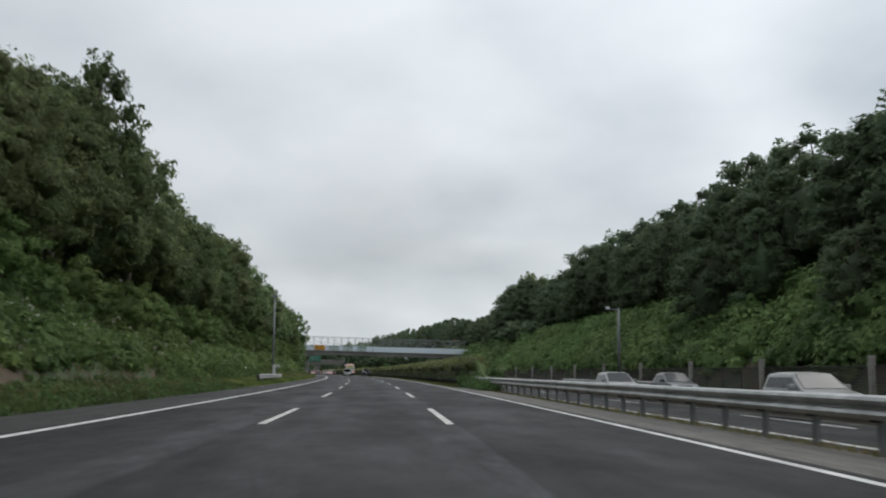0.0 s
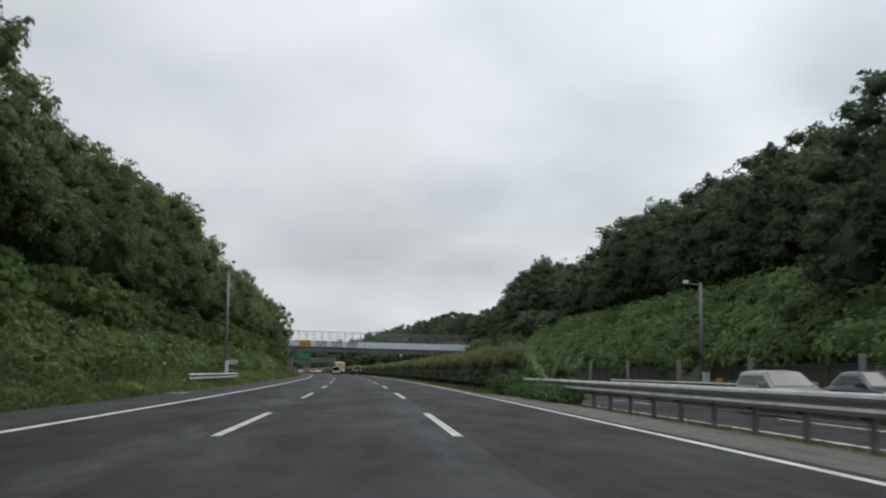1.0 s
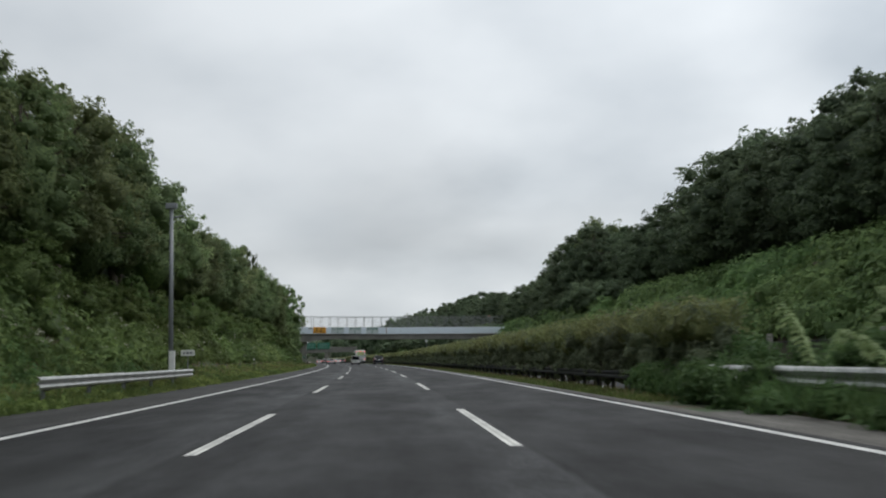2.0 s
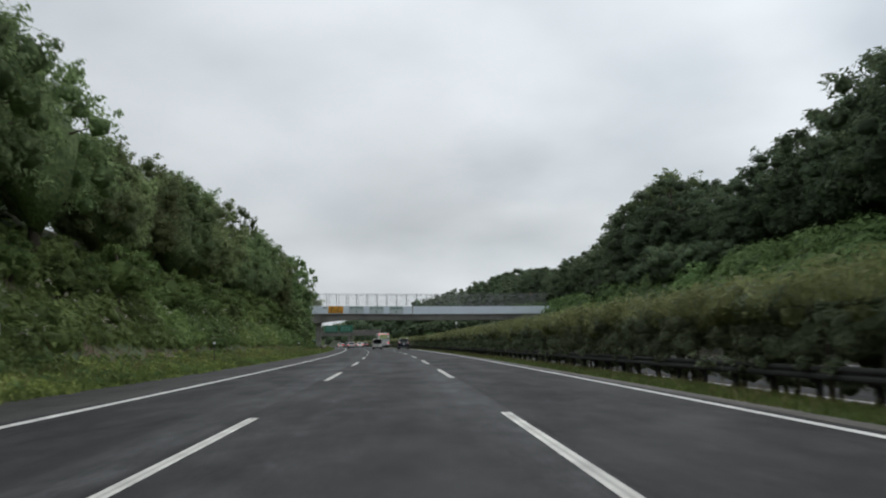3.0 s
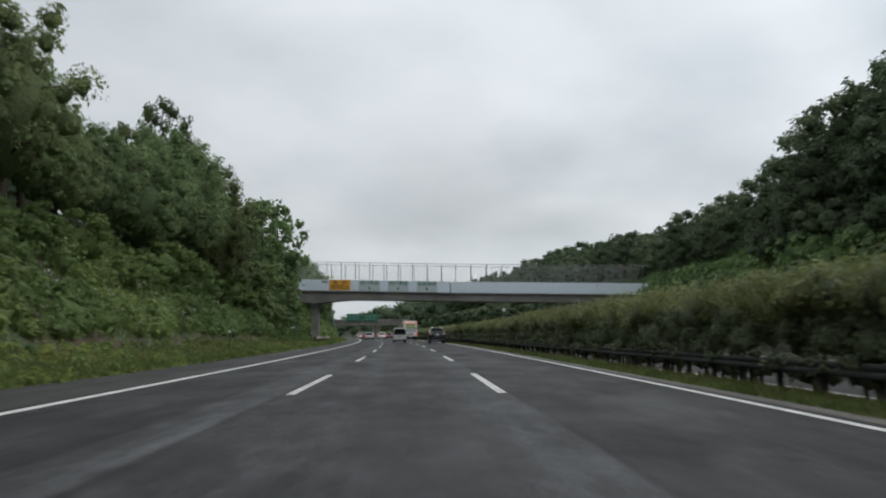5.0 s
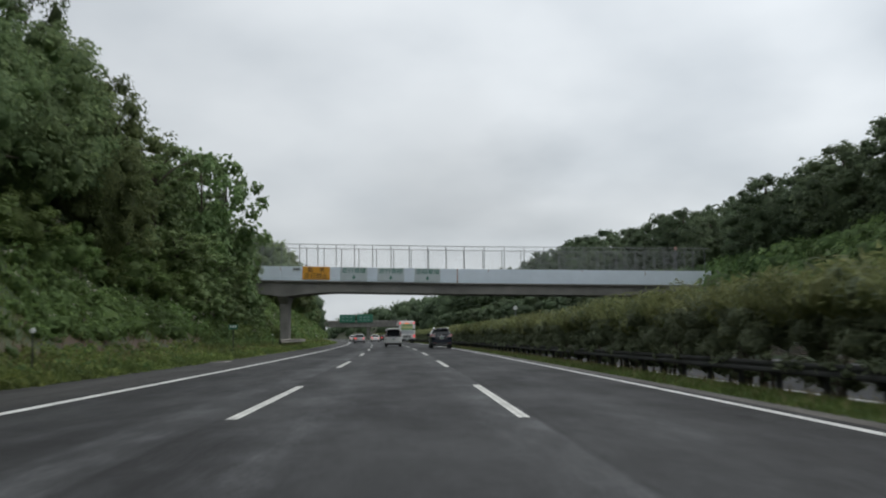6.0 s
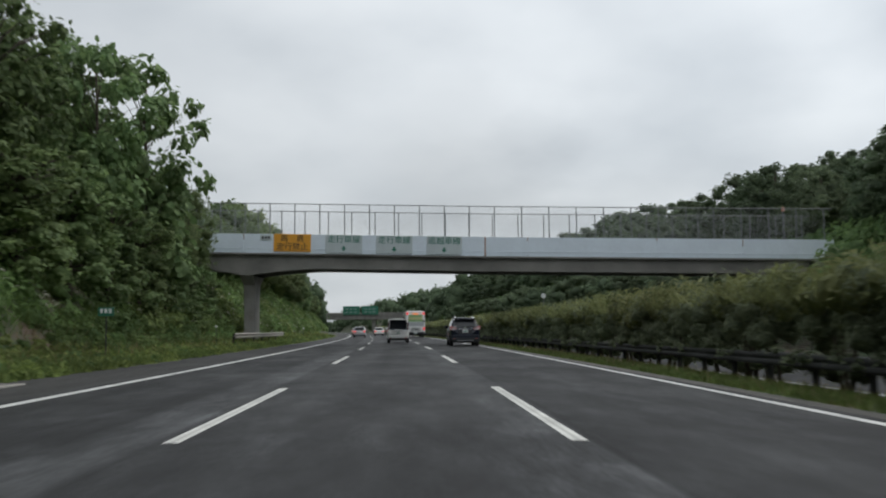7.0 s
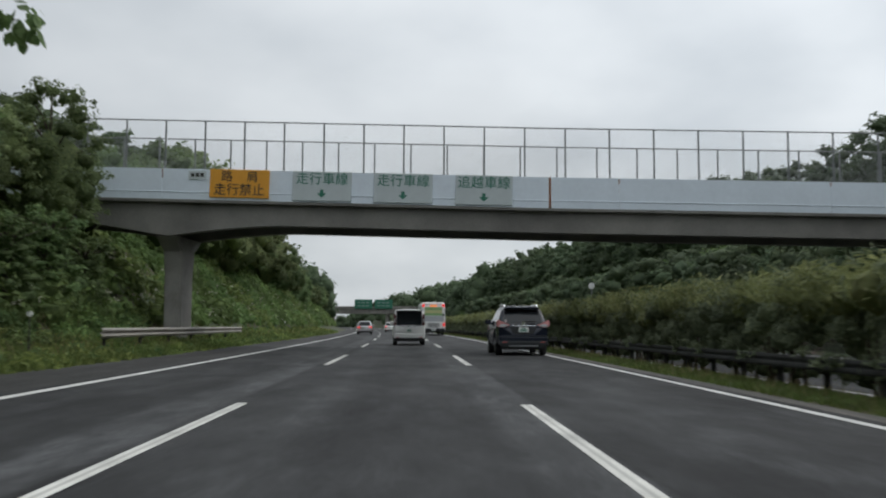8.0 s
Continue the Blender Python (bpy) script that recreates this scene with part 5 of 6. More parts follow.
def arching_shrub(m, reach, fronds, bushes, tall, label):
    """A bushy shrub; out of it rise a few arching stems with paired drooping leaves."""
    sh = base("shrub", m, label, "shrub", "shrubs on the median")
    pieces = []
    for k in range(fronds):
        a = k * 2.399 + random.uniform(-0.3, 0.3)
        up = random.uniform(1.3, 2.0)
        n = 15
        u = np.linspace(0.25, 1, n)
        d = np.array([math.cos(a), math.sin(a), 0.0])
        line = d * (reach * u)[:, None] * random.uniform(0.5, 1.0) + np.array([0, 0, 1.0]) * (up * (u * 1.5 - u * u * 0.55))[:, None]
        side = np.array([-d[1], d[0], 0.0])
        for sgn in (-1, 1):
            w = (0.17 * np.sin(math.pi * np.clip(u * 0.9, 0.1, 0.95)) + 0.05)[:, None] * (0.4 + 1.2 * rng.random((n, 1)))
            tip = line + side * sgn * w * 0.8 + np.array([0, 0, -0.45]) * w + d * 0.3 * w
            mid = line * 0.5 + tip * 0.5 + np.array([0, 0, 0.12]) * w
            wide = d * 0.075 * (0.7 + 0.6 * rng.random((n, 1)))
            vs = np.stack([line, mid + wide, tip, mid - wide], 1).reshape(-1, 3)
            i = 4 * np.arange(n)[:, None]
            pieces.append((vs, np.concatenate([i + np.array([0, 1, 2]), i + np.array([0, 2, 3])]), 0))
        stem = np.stack([line - side * 0.02, line + side * 0.02], 1).reshape(-1, 3)
        i = 2 * np.arange(n - 1)[:, None]
        pieces.append((stem, np.concatenate([i + np.array([0, 1, 2]), i + np.array([1, 3, 2])]), 0))
    if fronds:
        me = quick_mesh("fronds", pieces)
        me.materials.append(LEAF_FROND)
        part("fronds", me, None, sh)
    low = []
    for _ in range(bushes):
        z = random.uniform(0.0, tall)
        low += clump((random.uniform(-0.55, 0.35), random.uniform(-1.6, 1.6), z), random.uniform(0.28, 0.46), 120, 0.15, 0.42, core=0.55)
    low.append(blades(260, lambda n: -0.6 + 1.0 * rng.random(n), 3.0, lambda a: 0.2, 0.5, 0.014, 0))
    low[-1][0][:, 1] -= 1.5
    me = quick_mesh("foliage", low)
    me.materials.append(LEAF_MEDIAN)
    part("foliage", me, None, sh)


random.seed(21)
rows = [(9.8, 59.4, 1.1, 6, 20, 1.15), (9.9, 62.6, 1.1, 6, 22, 1.2), (9.9, 66.0, 0.8, 0, 20, 1.3), (8.95, 67.0, 0.8, 0, 17, 0.6), (8.85, 63.8, 0.8, 0, 19, 0.8), (8.85, 60.6, 0.8, 0, 15, 0.5), (8.85, 57.4, 0.8, 2, 14, 0.45), (8.85, 54.2, 0.6, 0, 10, 0.45), (9.1, 69.6, 0.6, 0, 14, 0.6)]
for s, y, reach, n, nb, tall in rows:
    arching_shrub(at(s, y, -0.1), reach, n, nb, tall, "leafy shrub with long arching fronds on the median" if n else "low leafy bush growing round the median rail")


# ---- the next overbridge, far along the road ----
def far_bridge():
    y = 512.0
    xc = line_x(y)
    fb = base("far_overbridge", pose(xc, y, 0), "distant grey overbridge carrying green direction signs", "bridge")
    part("girder", boxed(-32, 44, 0, 6, 4.9, 6.4, 0.05), CONCRETE, fb)
    part("parapet", boxed(-32, 44, -0.15, 0.1, 6.4, 7.4, 0.03), CONCRETE, fb)
    for s in (-9.5, 9.4):
        part("pier", boxed(s - 0.6, s + 0.6, 1, 5, -0.5, 4.95, 0.1, 2), CONCRETE, fb)
    for x0, x1 in ((-1.5, 4.5), (5.3, 11.3)):
        sg = base("direction_sign", pose(xc + (x0 + x1) / 2, y - 0.5, 6.6), "large green direction sign with white marks on the far bridge", "road sign", "direction signs")
        w = (x1 - x0) / 2
        part("plate", boxed(-w, w, -0.06, 0.06, 0.0, 3.1, 0.02), SIGN_GREEN, sg)
        for r in range(2):
            for k in range(3):
                part("white_bar", boxed(-w * 0.7 + k * w * 0.5, -w * 0.7 + k * w * 0.5 + w * 0.34, -0.075, -0.055, 0.8 + r * 1.1, 1.1 + r * 1.1), SIGN_MARK, sg)
        part("bracket", boxed(-w * 0.6, -w * 0.6 + 0.15, 0.06, 0.5, -0.1, 2.6), STEEL, sg)
        part("bracket", boxed(w * 0.6 - 0.15, w * 0.6, 0.06, 0.5, -0.1, 2.6), STEEL, sg)


far_bridge()


# ---- vehicles ----
def paint(name, rgb, rough=0.28, metal=0.0):
    return coloured(name, rgb, rough, metal, vary=0.06, scale=1.5, coat=0.25, spec=0.35)


PAINT_NAVY = coloured("navy_paint", (0.010, 0.013, 0.023), 0.26, vary=0.06, scale=1.5, coat=0.12, spec=0.30)
PAINT_OFFWHITE = paint("offwhite_paint", (0.288, 0.288, 0.281))
PAINT_WHITE = paint("white_paint", (0.74, 0.74, 0.72))
PAINT_SILVER = paint("silver_paint", (0.42, 0.43, 0.44), 0.3, 0.5)
PAINT_GREY = paint("grey_paint", (0.10, 0.105, 0.11), 0.3, 0.3)
PAINT_LIME = paint("lime_panel", (0.24, 0.40, 0.17), 0.4)
PAINT_YELLOW = paint("yellow_panel", (0.52, 0.52, 0.26), 0.4)


def extruded(profile, half, bevel=0.05, segments=2):
    """A side profile (y, z) drawn out across the width; half(y, z) gives the half width."""
    bm = bmesh.new()
    rows = []
    for y, z in profile:
        w = half(y, z)
        rows.append([bm.verts.new((-w, y, z)), bm.verts.new((w, y, z))])
    n = len(rows)
    for k in range(n):
        a, c = rows[k], rows[(k + 1) % n]
        bm.faces.new((a[0], a[1], c[1], c[0]))
    bm.faces.new([r[0] for r in rows])
    bm.faces.new([r[1] for r in rows][::-1])
    bmesh.ops.recalc_face_normals(bm, faces=bm.faces)
    if bevel:
        es = [e for e in bm.edges if e.calc_face_angle(0) > 0.6]
        bmesh.ops.bevel(bm, geom=es, offset=bevel, segments=segments, affect="EDGES", clamp_overlap=True)
    return bm


def pane(points, out, thick=0.012):
    """A thin pane through four points, proud of the body along out."""
    bm = bmesh.new()
    o = Vector(out).normalized()
    lo = [bm.verts.new(Vector(p)) for p in points]
    hi = [bm.verts.new(Vector(p) + o * thick) for p in points]
    n = len(lo)
    bm.faces.new(lo[::-1])
    bm.faces.new(hi)
    for k in range(n):
        bm.faces.new((lo[k], lo[(k + 1) % n], hi[(k + 1) % n], hi[k]))
    bmesh.ops.recalc_face_normals(bm, faces=bm.faces)
    return bm


def wheel(parent, x, y, r=0.34, w=0.22, outward=1):
    wh = base("wheel", pose(x, y, r, 0, 0, 0), "", "")
    wh.parent = parent
    bm = bmesh.new()
    prof = [(-w / 2, r * 0.66), (-w / 2, r * 0.93), (-w / 2 + 0.03, r), (w / 2 - 0.03, r), (w / 2, r * 0.93), (w / 2, r * 0.66)]
    n = 24
    rings = [[bm.verts.new((px, pr * math.cos(2 * math.pi * k / n), pr * math.sin(2 * math.pi * k / n))) for k in range(n)] for px, pr in prof]
    for a, c in zip(rings, rings[1:]):
        for k in range(n):
            bm.faces.new((a[k], a[(k + 1) % n], c[(k + 1) % n], c[k]))
    bm.faces.new(rings[0])
    bm.faces.new(rings[-1][::-1])
    bmesh.ops.recalc_face_normals(bm, faces=bm.faces)
    part("tyre", bm, BLACK, wh)
    bm = bmesh.new()
    for k in range(5):
        a = 2 * math.pi * k / 5
        p = [(0, 0.05 * math.cos(a + 1.57), 0.05 * math.sin(a + 1.57)), (0, 0.05 * math.cos(a - 1.57), 0.05 * math.sin(a - 1.57)),
             (0, r * 0.64 * math.cos(a - 0.2), r * 0.64 * math.sin(a - 0.2)), (0, r * 0.64 * math.cos(a + 0.2), r * 0.64 * math.sin(a + 0.2))]
        bm.faces.new([bm.verts.new((outward * (w / 2 + 0.006), q[1], q[2])) for q in p])
    part("rim", bm, RIM, wh)


def vehicle(m, name, label, category, W, Lg, H, belt, body_mat, low, green, wheels=(0.85, 3.6), wheel_r=0.34, top_w=0.80):
    """A car: body, cabin, panes, lamps, bumpers, plates, mirrors and wheels. Its rear stands at y = 0 and it drives along +y."""
    car = base(name, m, label, category, "vehicles on the road")
    hw = W / 2
    g = green  # rear foot, rear head, front head, front foot
    wt = hw * top_w
    deck_rows = [(0.0, low["rear"][-1][1] - 0.03), low["rear"][-1]] + [p for p in g[:2] if p[0] > low["rear"][-1][0] + 0.01]
    deck_rows += [((g[1][0] * 2 + g[2][0]) / 3, H), ((g[1][0] + g[2][0] * 2) / 3, H), g[2], g[3]] + [p for p in low["front"][:2] if p[0] > g[3][0]] + [(Lg, low["front"][1][1] - 0.06)]

    def half_g(z):
        u = (z - belt) / (H - belt)
        return (hw * 0.95) * (1 - u) + wt * u

    def section(y):
        """Half a cross-section, from the floor's middle round to the roof's middle."""
        d = smooth(y, deck_rows)
        w = hw * (0.87 + 0.13 * min(1.0, min(y + 0.04, Lg - y + 0.04) / 0.6) ** 0.5)
        zb = 0.27 + 0.10 * max(0.0, 1 - min(y, Lg - y) / 0.25)
        for wy in wheels:
            r = wheel_r + 0.06
            if abs(y - wy) < r:
                zb = max(zb, wheel_r + math.sqrt(r * r - (y - wy) ** 2))
        zs = min(belt, d - 0.02)
        h = d - zs
        a, k = 0.95 * w, (wt / hw - 0.95) * w / (H - belt)
        tw, c = a + k * h, min(1.0, h / 0.5)
        rows = [(0, zb), (0.86 * w, zb), (0.965 * w, zb + 0.16 * (zs - zb)), (w, zb + 0.45 * (zs - zb)), (0.99 * w, zb + 0.8 * (zs - zb)), (a, zs)]
        rows += [(a + k * h * f, zs + h * f) for f in (0.3, 0.6, 0.88)]
        return rows + [(tw * 0.94, d - 0.01 * c), (tw * 0.86, d + 0.005 * c), (tw * 0.5, d + 0.022 * c), (0, d + 0.03 * c)]

    ys = {Lg * k / 28 for k in range(29)} | {p[0] for p in deck_rows}
    for wy in wheels:
        ys |= {wy + (wheel_r + 0.06) * math.sin(math.pi * k / 12) for k in range(-6, 7)}
    ys = sorted(ys)
    ys = [y for k, y in enumerate(ys) if k == 0 or y - ys[k - 1] > 1e-4]
    bm = bmesh.new()
    rings = []
    for y in ys:
        rows = section(y)
        rings.append([bm.verts.new((x, y, z)) for x, z in rows] + [bm.verts.new((-x, y, z)) for x, z in rows[-2:0:-1]])
    n = len(rings[0])
    for p, q in zip(rings, rings[1:]):
        for k in range(n):
            bm.faces.new((p[k], p[(k + 1) % n], q[(k + 1) % n], q[k]))
    bm.faces.new(rings[0])
    bm.faces.new(rings[-1][::-1])
    bmesh.ops.recalc_face_normals(bm, faces=bm.faces)
    part("body", bm, body_mat, car, smooth_faces=True)
    part("underbody", boxed(-hw * 0.8, hw * 0.8, 0.25, Lg - 0.3, 0.2, 0.5), BLACK, car)

    def curved(a, b, u0, u1, reach, off):
        """A curved pane lying on the slope between the profile points a and b."""
        bm = bmesh.new()
        run = Vector((0, b[0] - a[0], b[1] - a[1])).normalized()
        out = Vector((0, -run.z, run.y)) if run.y > 0 else Vector((0, run.z, -run.y))
        layers = []
        for lift in (-0.03, off):
            grid = []
            for k in range(6):
                u = u0 + (u1 - u0) * k / 5
                y = a[0] + (b[0] - a[0]) * u
                rows = section(y)
                d, tw, c = rows[-1][1], rows[-3][0] / 0.86, rows[-1][1] - rows[-3][1]
                grid.append([bm.verts.new(Vector((tw * x, y, d - c * x * x / 0.74)) + out * lift) for x in (-reach, -0.5, 0, 0.5, reach)])
            layers.append(grid)
        lo, hi = layers
        for k in range(5):
            for x in range(4):
                bm.faces.new((hi[k][x], hi[k][x + 1], hi[k + 1][x + 1], hi[k + 1][x]))
            for x in (0, 4):
                bm.faces.new((lo[k][x], hi[k][x], hi[k + 1][x], lo[k + 1][x]))
        for k in (0, 5):
            for x in range(4):
                bm.faces.new((lo[k][x], lo[k][x + 1], hi[k][x + 1], hi[k][x]))
        bmesh.ops.recalc_face_normals(bm, faces=bm.faces)
        return bm

    part("window_seal", curved(g[0], g[1], 0.07, 0.95, 0.90, 0.006), TRIM, car)
    part("rear_window", curved(g[0], g[1], 0.12, 0.88, 0.83, 0.013), GLASS_DARK, car)
    part("windscreen_seal", curved(g[3], g[2], 0.03, 0.97, 0.90, 0.006), TRIM, car)
    part("windscreen", curved(g[3], g[2], 0.07, 0.93, 0.85, 0.013), GLASS_DARK, car)
    lean = (hw * 0.95 - wt) / (H - belt)
    zl, zh = belt + 0.07, H - 0.16
    def edge(z, front):
        a, b = (g[3], g[2]) if front else (g[0], g[1])
        u = (z - a[1]) / (b[1] - a[1])
        return a[0] + (b[0] - a[0]) * u
    cuts = [0.02, 0.34, 0.66, 0.98]
    for sx in (-1, 1):
        for c0, c1 in zip(cuts, cuts[1:]):
            q = []
            for z, c in ((zl, c0), (zl, c1), (zh, c1), (zh, c0)):
                ya, yb = edge(z, False) + 0.16, edge(z, True) - 0.16
                y = ya + (yb - ya) * (c + (0.012 if c == c0 else -0.012))
                q.append(Vector((sx * half_g(z), y, z)))
            part("side_window", pane(q, (sx, 0, lean), 0.008), GLASS_DARK, car)
        part("mirror", boxed(*(sorted((sx * (hw * 0.93), sx * (hw + 0.17)))), g[3][0] - 0.55, g[3][0] - 0.38, belt + 0.02, belt + 0.20, 0.04, 2), body_mat, car)
        for wy in wheels:
            wheel(car, sx * (hw - 0.13), wy, wheel_r, 0.22, sx)
    return car


def rear_details(car, W, lamp_z, lamp_h, lamp_w, bumper_z, plate_z, lit, body_mat, y_lamp=0.0, lamp_y=0.16, lamp_mat=None):
    hw = W / 2
    mat = lamp_mat or (TAIL_LIT if lit else TAIL_RED)
    for sx in (-1, 1) if lamp_w else ():
        x0, x1 = sorted((sx * (hw * 0.93), sx * (hw * 0.93 - lamp_w)))
        lamp = part("tail_lamp", boxed(x0, x1, y_lamp - 0.03, y_lamp + lamp_y, lamp_z, lamp_z + lamp_h, 0.03, 2), mat, car, "red tail lamp")
        part("clear_lens", boxed(x0 + lamp_w * 0.3, x1 - lamp_w * 0.3, y_lamp - 0.036, y_lamp - 0.028, lamp_z + lamp_h * 0.3, lamp_z + lamp_h * 0.62), CLEAR_LAMP, lamp)
    for sx in (-1, 1):
        part("reflector", boxed(*sorted((sx * (hw * 0.80), sx * (hw * 0.62))), -0.072, -0.03, bumper_z - 0.12, bumper_z - 0.08, 0.008), TAIL_RED, car)
    part("bumper", boxed(-hw * 0.93, hw * 0.93, -0.06, 0.25, bumper_z - 0.14, bumper_z + 0.10, 0.05, 2), body_mat, car)
    part("bumper_skirt", boxed(-hw * 0.86, hw * 0.86, -0.035, 0.3, bumper_z - 0.30, bumper_z - 0.13, 0.03, 2), TRIM, car)
    pl = part("number_plate", boxed(-0.165, 0.165, -0.035, -0.005, plate_z, plate_z + 0.165, 0.006), WHITE, car, "white plate with dark bars")
    part("dark_bar", boxed(-0.12, 0.12, -0.038, -0.034, plate_z + 0.03, plate_z + 0.09), INK_GREEN, pl)
    part("dark_bar", boxed(-0.07, 0.07, -0.038, -0.034, plate_z + 0.115, plate_z + 0.14), INK_GREEN, pl)


def front_details(car, W, Lg, z, body_mat):
    hw = W / 2
    for sx in (-1, 1):
        part("head_lamp", boxed(*sorted((sx * hw * 0.9, sx * (hw * 0.9 - 0.34))), Lg - 0.28, Lg - 0.02, z, z + 0.16, 0.04, 2), CLEAR_LAMP, car, "clear head lamp")
    part("grille", boxed(-hw * 0.5, hw * 0.5, Lg - 0.06, Lg + 0.012, z - 0.06, z + 0.12, 0.02), TRIM, car)
    part("front_bumper", boxed(-hw * 0.9, hw * 0.9, Lg - 0.25, Lg + 0.03, z - 0.36, z - 0.12, 0.05, 2), body_mat, car)
    part("front_plate", boxed(-0.165, 0.165, Lg + 0.03, Lg + 0.042, z - 0.32, z - 0.16, 0.006), WHITE, car)


def suv(m):
    W, Lg, H, belt = 1.82, 4.64, 1.70, 1.04
    low = {"rear": [(0.06, 0.30), (0.0, 0.48), (0.02, 0.80), (0.10, 1.02)], "top": [(0.3, 1.06), (3.25, 1.08)], "front": [(4.25, 0.98), (4.58, 0.78), (4.64, 0.45), (4.5, 0.27)]}
    car = vehicle(m, "suv", "dark navy sport utility car with roof rails", "car", W, Lg, H, belt, PAINT_NAVY, low, [(0.11, 1.05), (0.60, 1.60), (2.45, 1.64), (3.40, 1.07)], (0.95, 3.65), 0.36, 0.70)
    rear_details(car, W, 1.01, 0.15, 0.0, 0.56, 0.80, False, PAINT_NAVY)
    part("lower_cladding", boxed(-0.84, 0.84, -0.068, 0.2, 0.36, 0.50, 0.02, 2), TRIM, car)
    part("tailgate_step", boxed(-0.80, 0.80, -0.066, 0.15, 0.655, 0.70, 0.018, 2), PAINT_NAVY, car, "ledge on top of the bumper")
    part("plate_recess", pane([(-0.46, 0.0, 0.97), (-0.34, 0.0, 0.745), (0.34, 0.0, 0.745), (0.46, 0.0, 0.97)], (0, -1, 0), 0.012), TRIM, car)
    front_details(car, W, Lg, 0.72, PAINT_NAVY)
    for sx in (-1, 1):
        # eye-shaped lamps: red above, clear below, drawn out round the corner
        rows = [(0.885, 0.985), (0.70, 0.955), (0.50, 1.015), (0.47, 1.045), (0.66, 1.125), (0.84, 1.205), (0.875, 1.19)]
        lamp = part("tail_lamp", pane([(sx * x, 0.03 + 0.04 * (x > 0.8), z) for x, z in (rows if sx > 0 else rows[::-1])], (0, -1, 0), 0.06), TAIL_PALE, car, "pale red eye-shaped tail lamp")
        low_ = [(0.86, 1.0), (0.70, 0.972), (0.52, 1.022), (0.62, 1.062), (0.76, 1.075)]
        part("clear_lens", pane([(sx * x, -0.03, z) for x, z in (low_ if sx > 0 else low_[::-1])], (0, -1, 0), 0.008), CLEAR_LAMP, lamp)
        side = [(0.07, 0.99), (0.07, 1.195), (0.28, 1.18), (0.44, 1.10), (0.26, 1.02)]
        part("lamp_wing", pane([(sx * (0.885 - 0.10 * max(0.0, z - 1.05)), y, z) for y, z in side], (sx, 0, 0.25), 0.03), TAIL_PALE, car, "pale red lamp wing")
        part("arch_trim", boxed(*sorted((sx * 0.86, sx * 0.925)), 0.50, 1.40, 0.30, 0.42, 0.02), TRIM, car)
    part("sticker", tubed([(-0.60, 0.165, 1.17), (-0.60, 0.15, 1.165)], 0.045, 14), WHITE, car, "round white sticker on the rear window")
    part("spoiler", boxed(-0.60, 0.60, 0.36, 0.76, 1.60, 1.665, 0.025, 2), PAINT_NAVY, car)
    # dark strip added for the shade that the spoiler throws on the window
    part("spoiler_shadow_gap", boxed(-0.56, 0.56, 0.40, 0.56, 1.575, 1.602, 0.008), TRIM, car, "dark strip painting the shade under the roof spoiler")
    part("chrome_strip", boxed(-0.42, 0.42, -0.008, 0.02, 1.005, 1.03, 0.006), CHROME, car)
    part("badge", tubed([(0, 0.0, 1.09), (0, 0.10, 1.09)], 0.075, 16), CHROME, car, "round chrome badge")
    part("wiper", tubed([(-0.02, 0.12, 1.15), (0.20, 0.135, 1.175), (0.46, 0.14, 1.165)], 0.02, 6), BLACK, car)
    part("silver_skirt", boxed(-0.5, 0.5, -0.045, 0.02, 0.30, 0.36, 0.01), RIM, car)
    for sx in (-1, 1):
        part("roof_rail", tubed([(sx * 0.57, 0.75, 1.62), (sx * 0.57, 0.9, 1.735), (sx * 0.57, 2.2, 1.75), (sx * 0.57, 2.45, 1.65)], 0.028, 8), CHROME, car)
        part("exhaust", tubed([(sx * 0.55, 0.0, 0.28), (sx * 0.55, 0.3, 0.28)], 0.035, 10), CHROME, car)
    return car


def minivan(m):
    W, Lg, H, belt = 1.70, 4.70, 1.84, 1.02
    low = {"rear": [(0.05, 0.28), (0.0, 0.45), (0.0, 0.85), (0.04, 1.0)], "top": [(0.2, 1.04), (3.75, 1.02)], "front": [(4.45, 0.90), (4.66, 0.72), (4.70, 0.45), (4.55, 0.27)]}
    car = vehicle(m, "minivan", "white minivan with a dark rear window", "car", W, Lg, H, belt, PAINT_WHITE, low, [(0.03, 1.0), (0.20, 1.78), (3.0, 1.80), (4.1, 1.02)], (0.85, 3.72), 0.33, 0.88)
    rear_details(car, W, 1.00, 0.58, 0.11, 0.50, 0.68, False, PAINT_WHITE, lamp_mat=TAIL_DARK)
    front_details(car, W, Lg, 0.68, PAINT_WHITE)
    for sx in (-1, 1):  # a shallow chrome V under the window
        part("chrome_strip", tubed([(0, -0.025, 0.93), (sx * 0.22, -0.025, 0.945), (sx * 0.60, -0.015, 1.005)], [0.03, 0.022, 0.012], 8), CHROME, car)
    part("tailgate_fold", boxed(-0.66, 0.66, -0.016, 0.02, 0.845, 0.86, 0.004), PAINT_WHITE, car)
    part("lower_lip", boxed(-0.74, 0.74, -0.07, 0.2, 0.30, 0.38, 0.02, 2), TRIM, car)
    part("badge", tubed([(0, -0.035, 0.985), (0, 0.02, 0.985)], 0.06, 16), CHROME, car)
    part("spoiler", boxed(-0.70, 0.70, 0.08, 0.4, 1.765, 1.825, 0.02, 2), PAINT_WHITE, car)
    return car


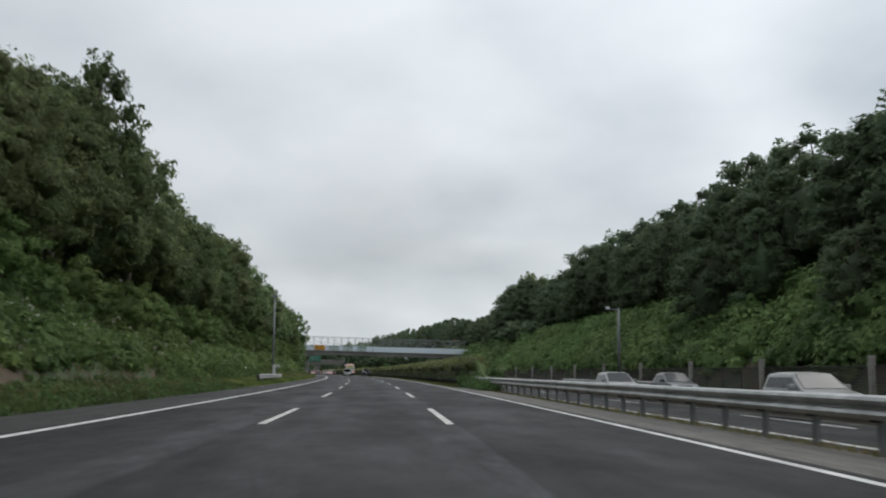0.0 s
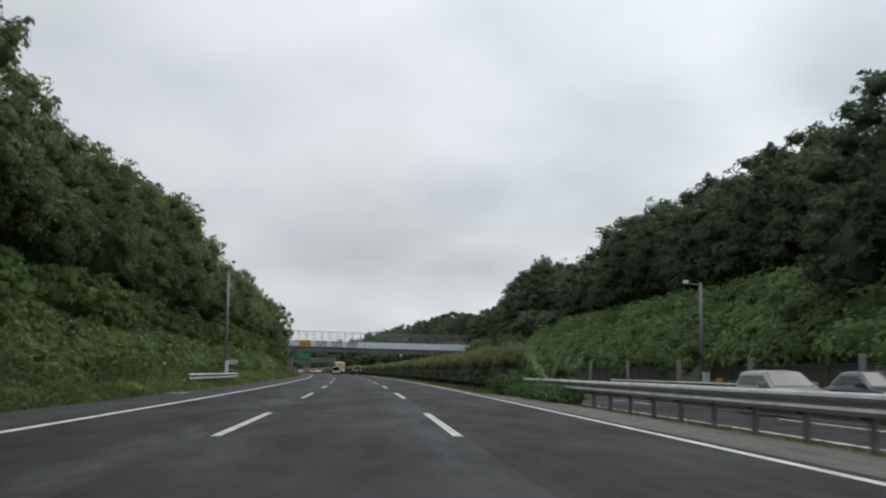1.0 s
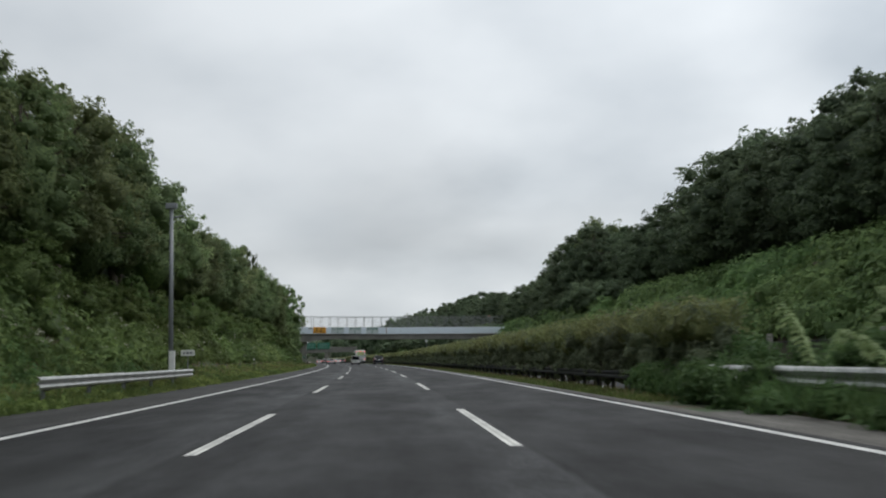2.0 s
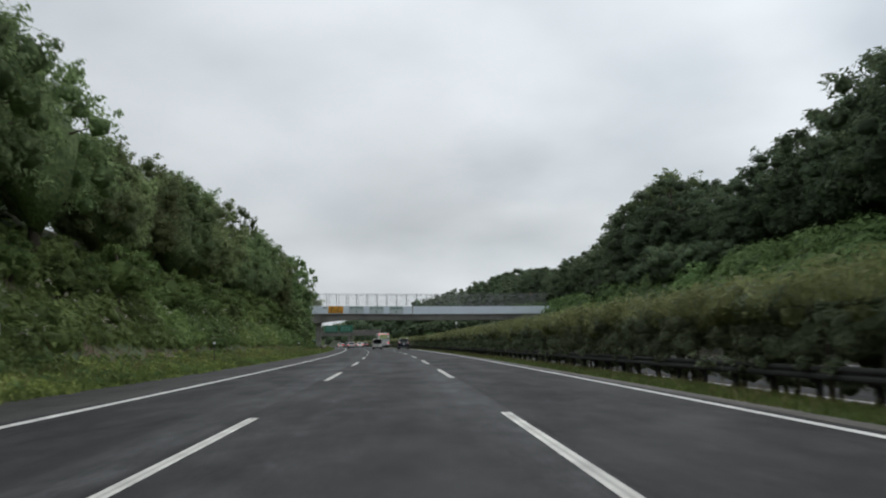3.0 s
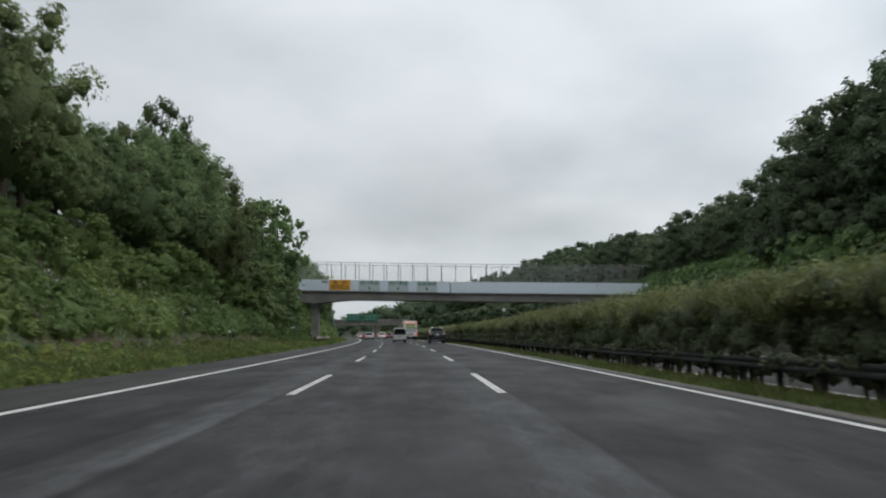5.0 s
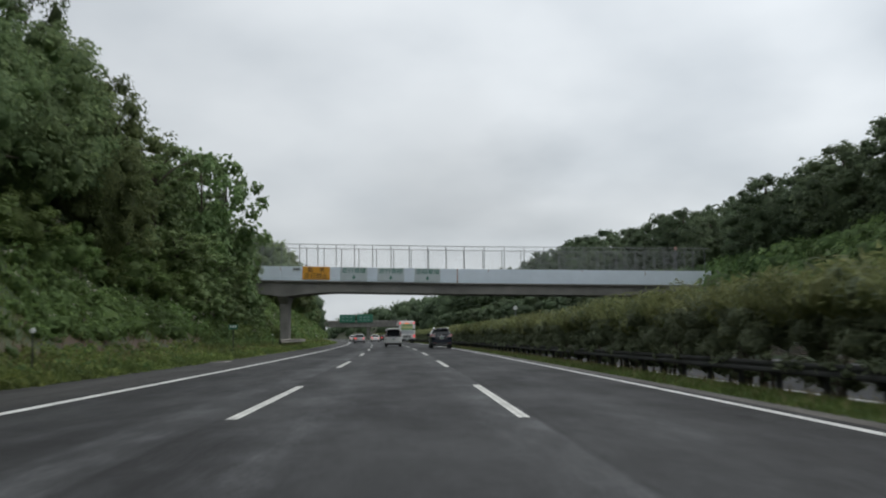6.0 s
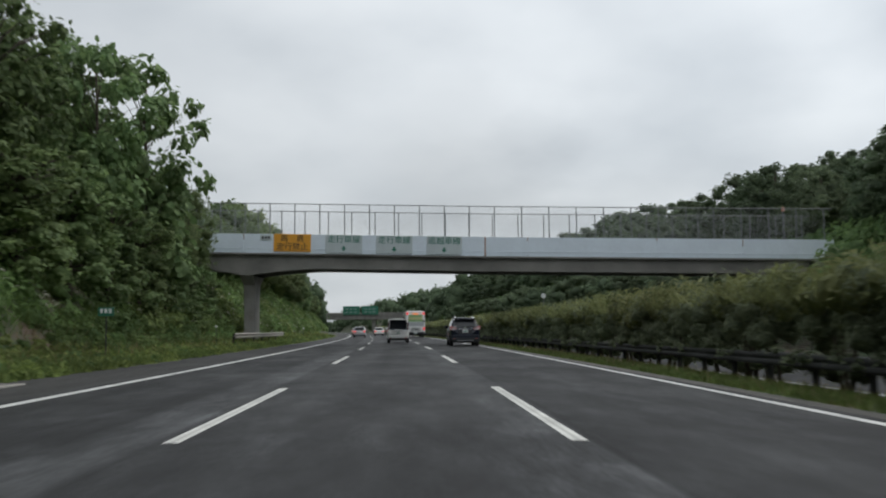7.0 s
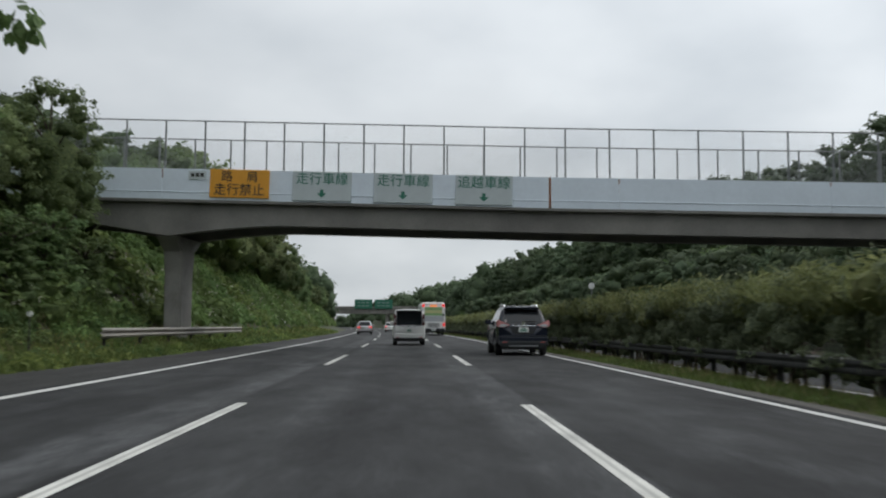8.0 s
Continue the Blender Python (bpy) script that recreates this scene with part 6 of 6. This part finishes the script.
def saloon(m, label, mat, lit=False, wagon=False):
    W, Lg, H, belt = 1.72, 4.4, 1.47, 0.90
    low = {"rear": [(0.06, 0.28), (0.0, 0.45), (0.0, 0.72), (0.08, 0.90)], "top": [(0.5, 0.93), (3.1, 0.94)], "front": [(4.05, 0.82), (4.34, 0.66), (4.40, 0.42), (4.25, 0.27)]}
    green = [(0.10, 0.91), (0.42, 1.42), (2.35, 1.44), (3.25, 0.93)] if wagon else [(0.45, 0.92), (1.1, 1.42), (2.35, 1.44), (3.25, 0.93)]
    car = vehicle(m, "saloon_car", label, "car", W, Lg, H, belt, mat, low, green, (0.85, 3.5), 0.32, 0.78)
    rear_details(car, W, 0.72, 0.17, 0.30, 0.50, 0.60, lit, mat)
    front_details(car, W, Lg, 0.62, mat)
    return car


def coach(m):
    H = 3.45
    car = base("coach", m, "white coach with a lime green rear panel and lit lamps", "bus", "vehicles on the road")
    prof = [(0.1, 0.42), (0.0, 0.6), (0.0, 1.6), (0.06, 2.9), (0.18, H - 0.06), (0.5, H), (11.2, H), (11.6, 3.2), (11.8, 1.4), (11.8, 0.5), (11.6, 0.42)]
    part("body", extruded(prof, lambda y, z: 1.25 if z < 2.9 else 1.20, 0.10, 3), PAINT_WHITE, car)
    part("underbody", boxed(-1.1, 1.1, 0.3, 11.4, 0.28, 0.6), BLACK, car)
    part("advert_panel", pane([(-0.92, 0.035, 2.05), (0.92, 0.035, 2.05), (0.90, 0.07, 2.95), (-0.90, 0.07, 2.95)], (0, -1, 0), 0.03), PAINT_LIME, car, "lime green rear panel")
    part("advert_stripe", pane([(-0.92, 0.0, 2.30), (0.92, 0.0, 2.30), (0.91, 0.0, 2.62), (-0.91, 0.0, 2.62)], (0, -1, 0), 0.01), PAINT_YELLOW, car, "yellow stripe")
    for sx in (-1, 1):
        part("window_pillar", pane([(sx * 0.95, 0.03, 1.98), (sx * 1.14, 0.03, 1.98), (sx * 1.12, 0.10, 2.95), (sx * 0.93, 0.10, 2.95)], (0, -1, 0), 0.02), GLASS_DARK, car, "dark glass beside the panel")
    part("roof_edge", boxed(-1.1, 1.1, 0.06, 0.4, 3.22, 3.30, 0.02, 2), PAINT_SILVER, car)
    part("grey_band", pane([(-1.1, 0.0, 1.45), (1.1, 0.0, 1.45), (1.1, 0.022, 2.0), (-1.1, 0.022, 2.0)], (0, -1, 0), 0.012), PAINT_SILVER, car)
    part("led_board", boxed(-0.36, 0.36, 0.0, 0.2, 2.98, 3.16, 0.01), LED_AMBER, car, "lit orange display")
    part("engine_cover", boxed(-0.85, 0.85, -0.02, 0.1, 0.75, 1.35, 0.03, 2), PAINT_WHITE, car)
    for k in range(5):
        part("vent_slat", boxed(-0.6, 0.6, -0.034, -0.018, 0.86 + 0.09 * k, 0.90 + 0.09 * k), TRIM, car)
    part("bumper", boxed(-1.2, 1.2, -0.10, 0.25, 0.42, 0.72, 0.05, 2), TRIM, car)
    pl = part("number_plate", boxed(-0.22, 0.22, -0.115, -0.098, 0.47, 0.69, 0.006), WHITE, car, "plate with dark bars")
    part("dark_bar", boxed(-0.15, 0.15, -0.119, -0.114, 0.52, 0.60), INK_GREEN, pl)
    for sx in (-1, 1):
        part("tail_lamp", boxed(*sorted((sx * 0.98, sx * 1.2)), -0.03, 0.15, 0.95, 1.30, 0.03, 2), TAIL_LIT, car, "lit red tail lamp")
        part("marker_lamp", boxed(*sorted((sx * 0.92, sx * 1.17)), 0.0, 0.25, 2.98, 3.22, 0.03, 2), TAIL_LIT, car, "lit red marker lamp")
        for k in range(6):
            y0 = 1.0 + 1.72 * k
            part("side_window", boxed(*sorted((sx * 1.235, sx * 1.262)), y0, y0 + 1.64, 1.75, 2.75, 0.008), GLASS_DARK, car)
        for wy in (2.9, 9.2):
            wheel(car, sx * 1.08, wy, 0.48, 0.28, sx)
    part("windscreen", boxed(-1.1, 1.1, 11.68, 11.83, 1.5, 2.9, 0.02), GLASS_DARK, car)
    return car


suv(at(6.05, 225.4, 0.0))
minivan(at(2.22, 241.6, 0.0))
coach(at(5.6, 292.0, 0.0))
saloon(at(-1.75, 299.0, 0.0), "silver estate car with lit brake lamps", PAINT_SILVER, True, wagon=True)
saloon(at(1.75, 338.0, 0.0), "white car with lit tail lamps far ahead", PAINT_WHITE, True)
saloon(at(-1.75, 352.0, 0.0), "dark grey car with lit tail lamps far ahead", PAINT_GREY, True)
saloon(at(-1.9, 392.0, 0.0), "white hatchback far ahead on the road", PAINT_WHITE, True, wagon=True)
saloon(at(5.2, 372.0, 0.0), "dark grey hatchback far ahead on the road", PAINT_GREY, True, wagon=True)
# traffic of the other carriageway, driving the other way
saloon(at(16.4, 31.2, -0.4, 180), "pale silver estate car on the opposite carriageway", PAINT_OFFWHITE, wagon=True)
saloon(at(16.4, 56.5, -0.4, 180), "pale silver hatchback on the opposite carriageway", PAINT_OFFWHITE, wagon=True)
saloon(at(20.0, 57.0, -0.4, 180), "dark grey saloon car on the opposite carriageway", PAINT_GREY)
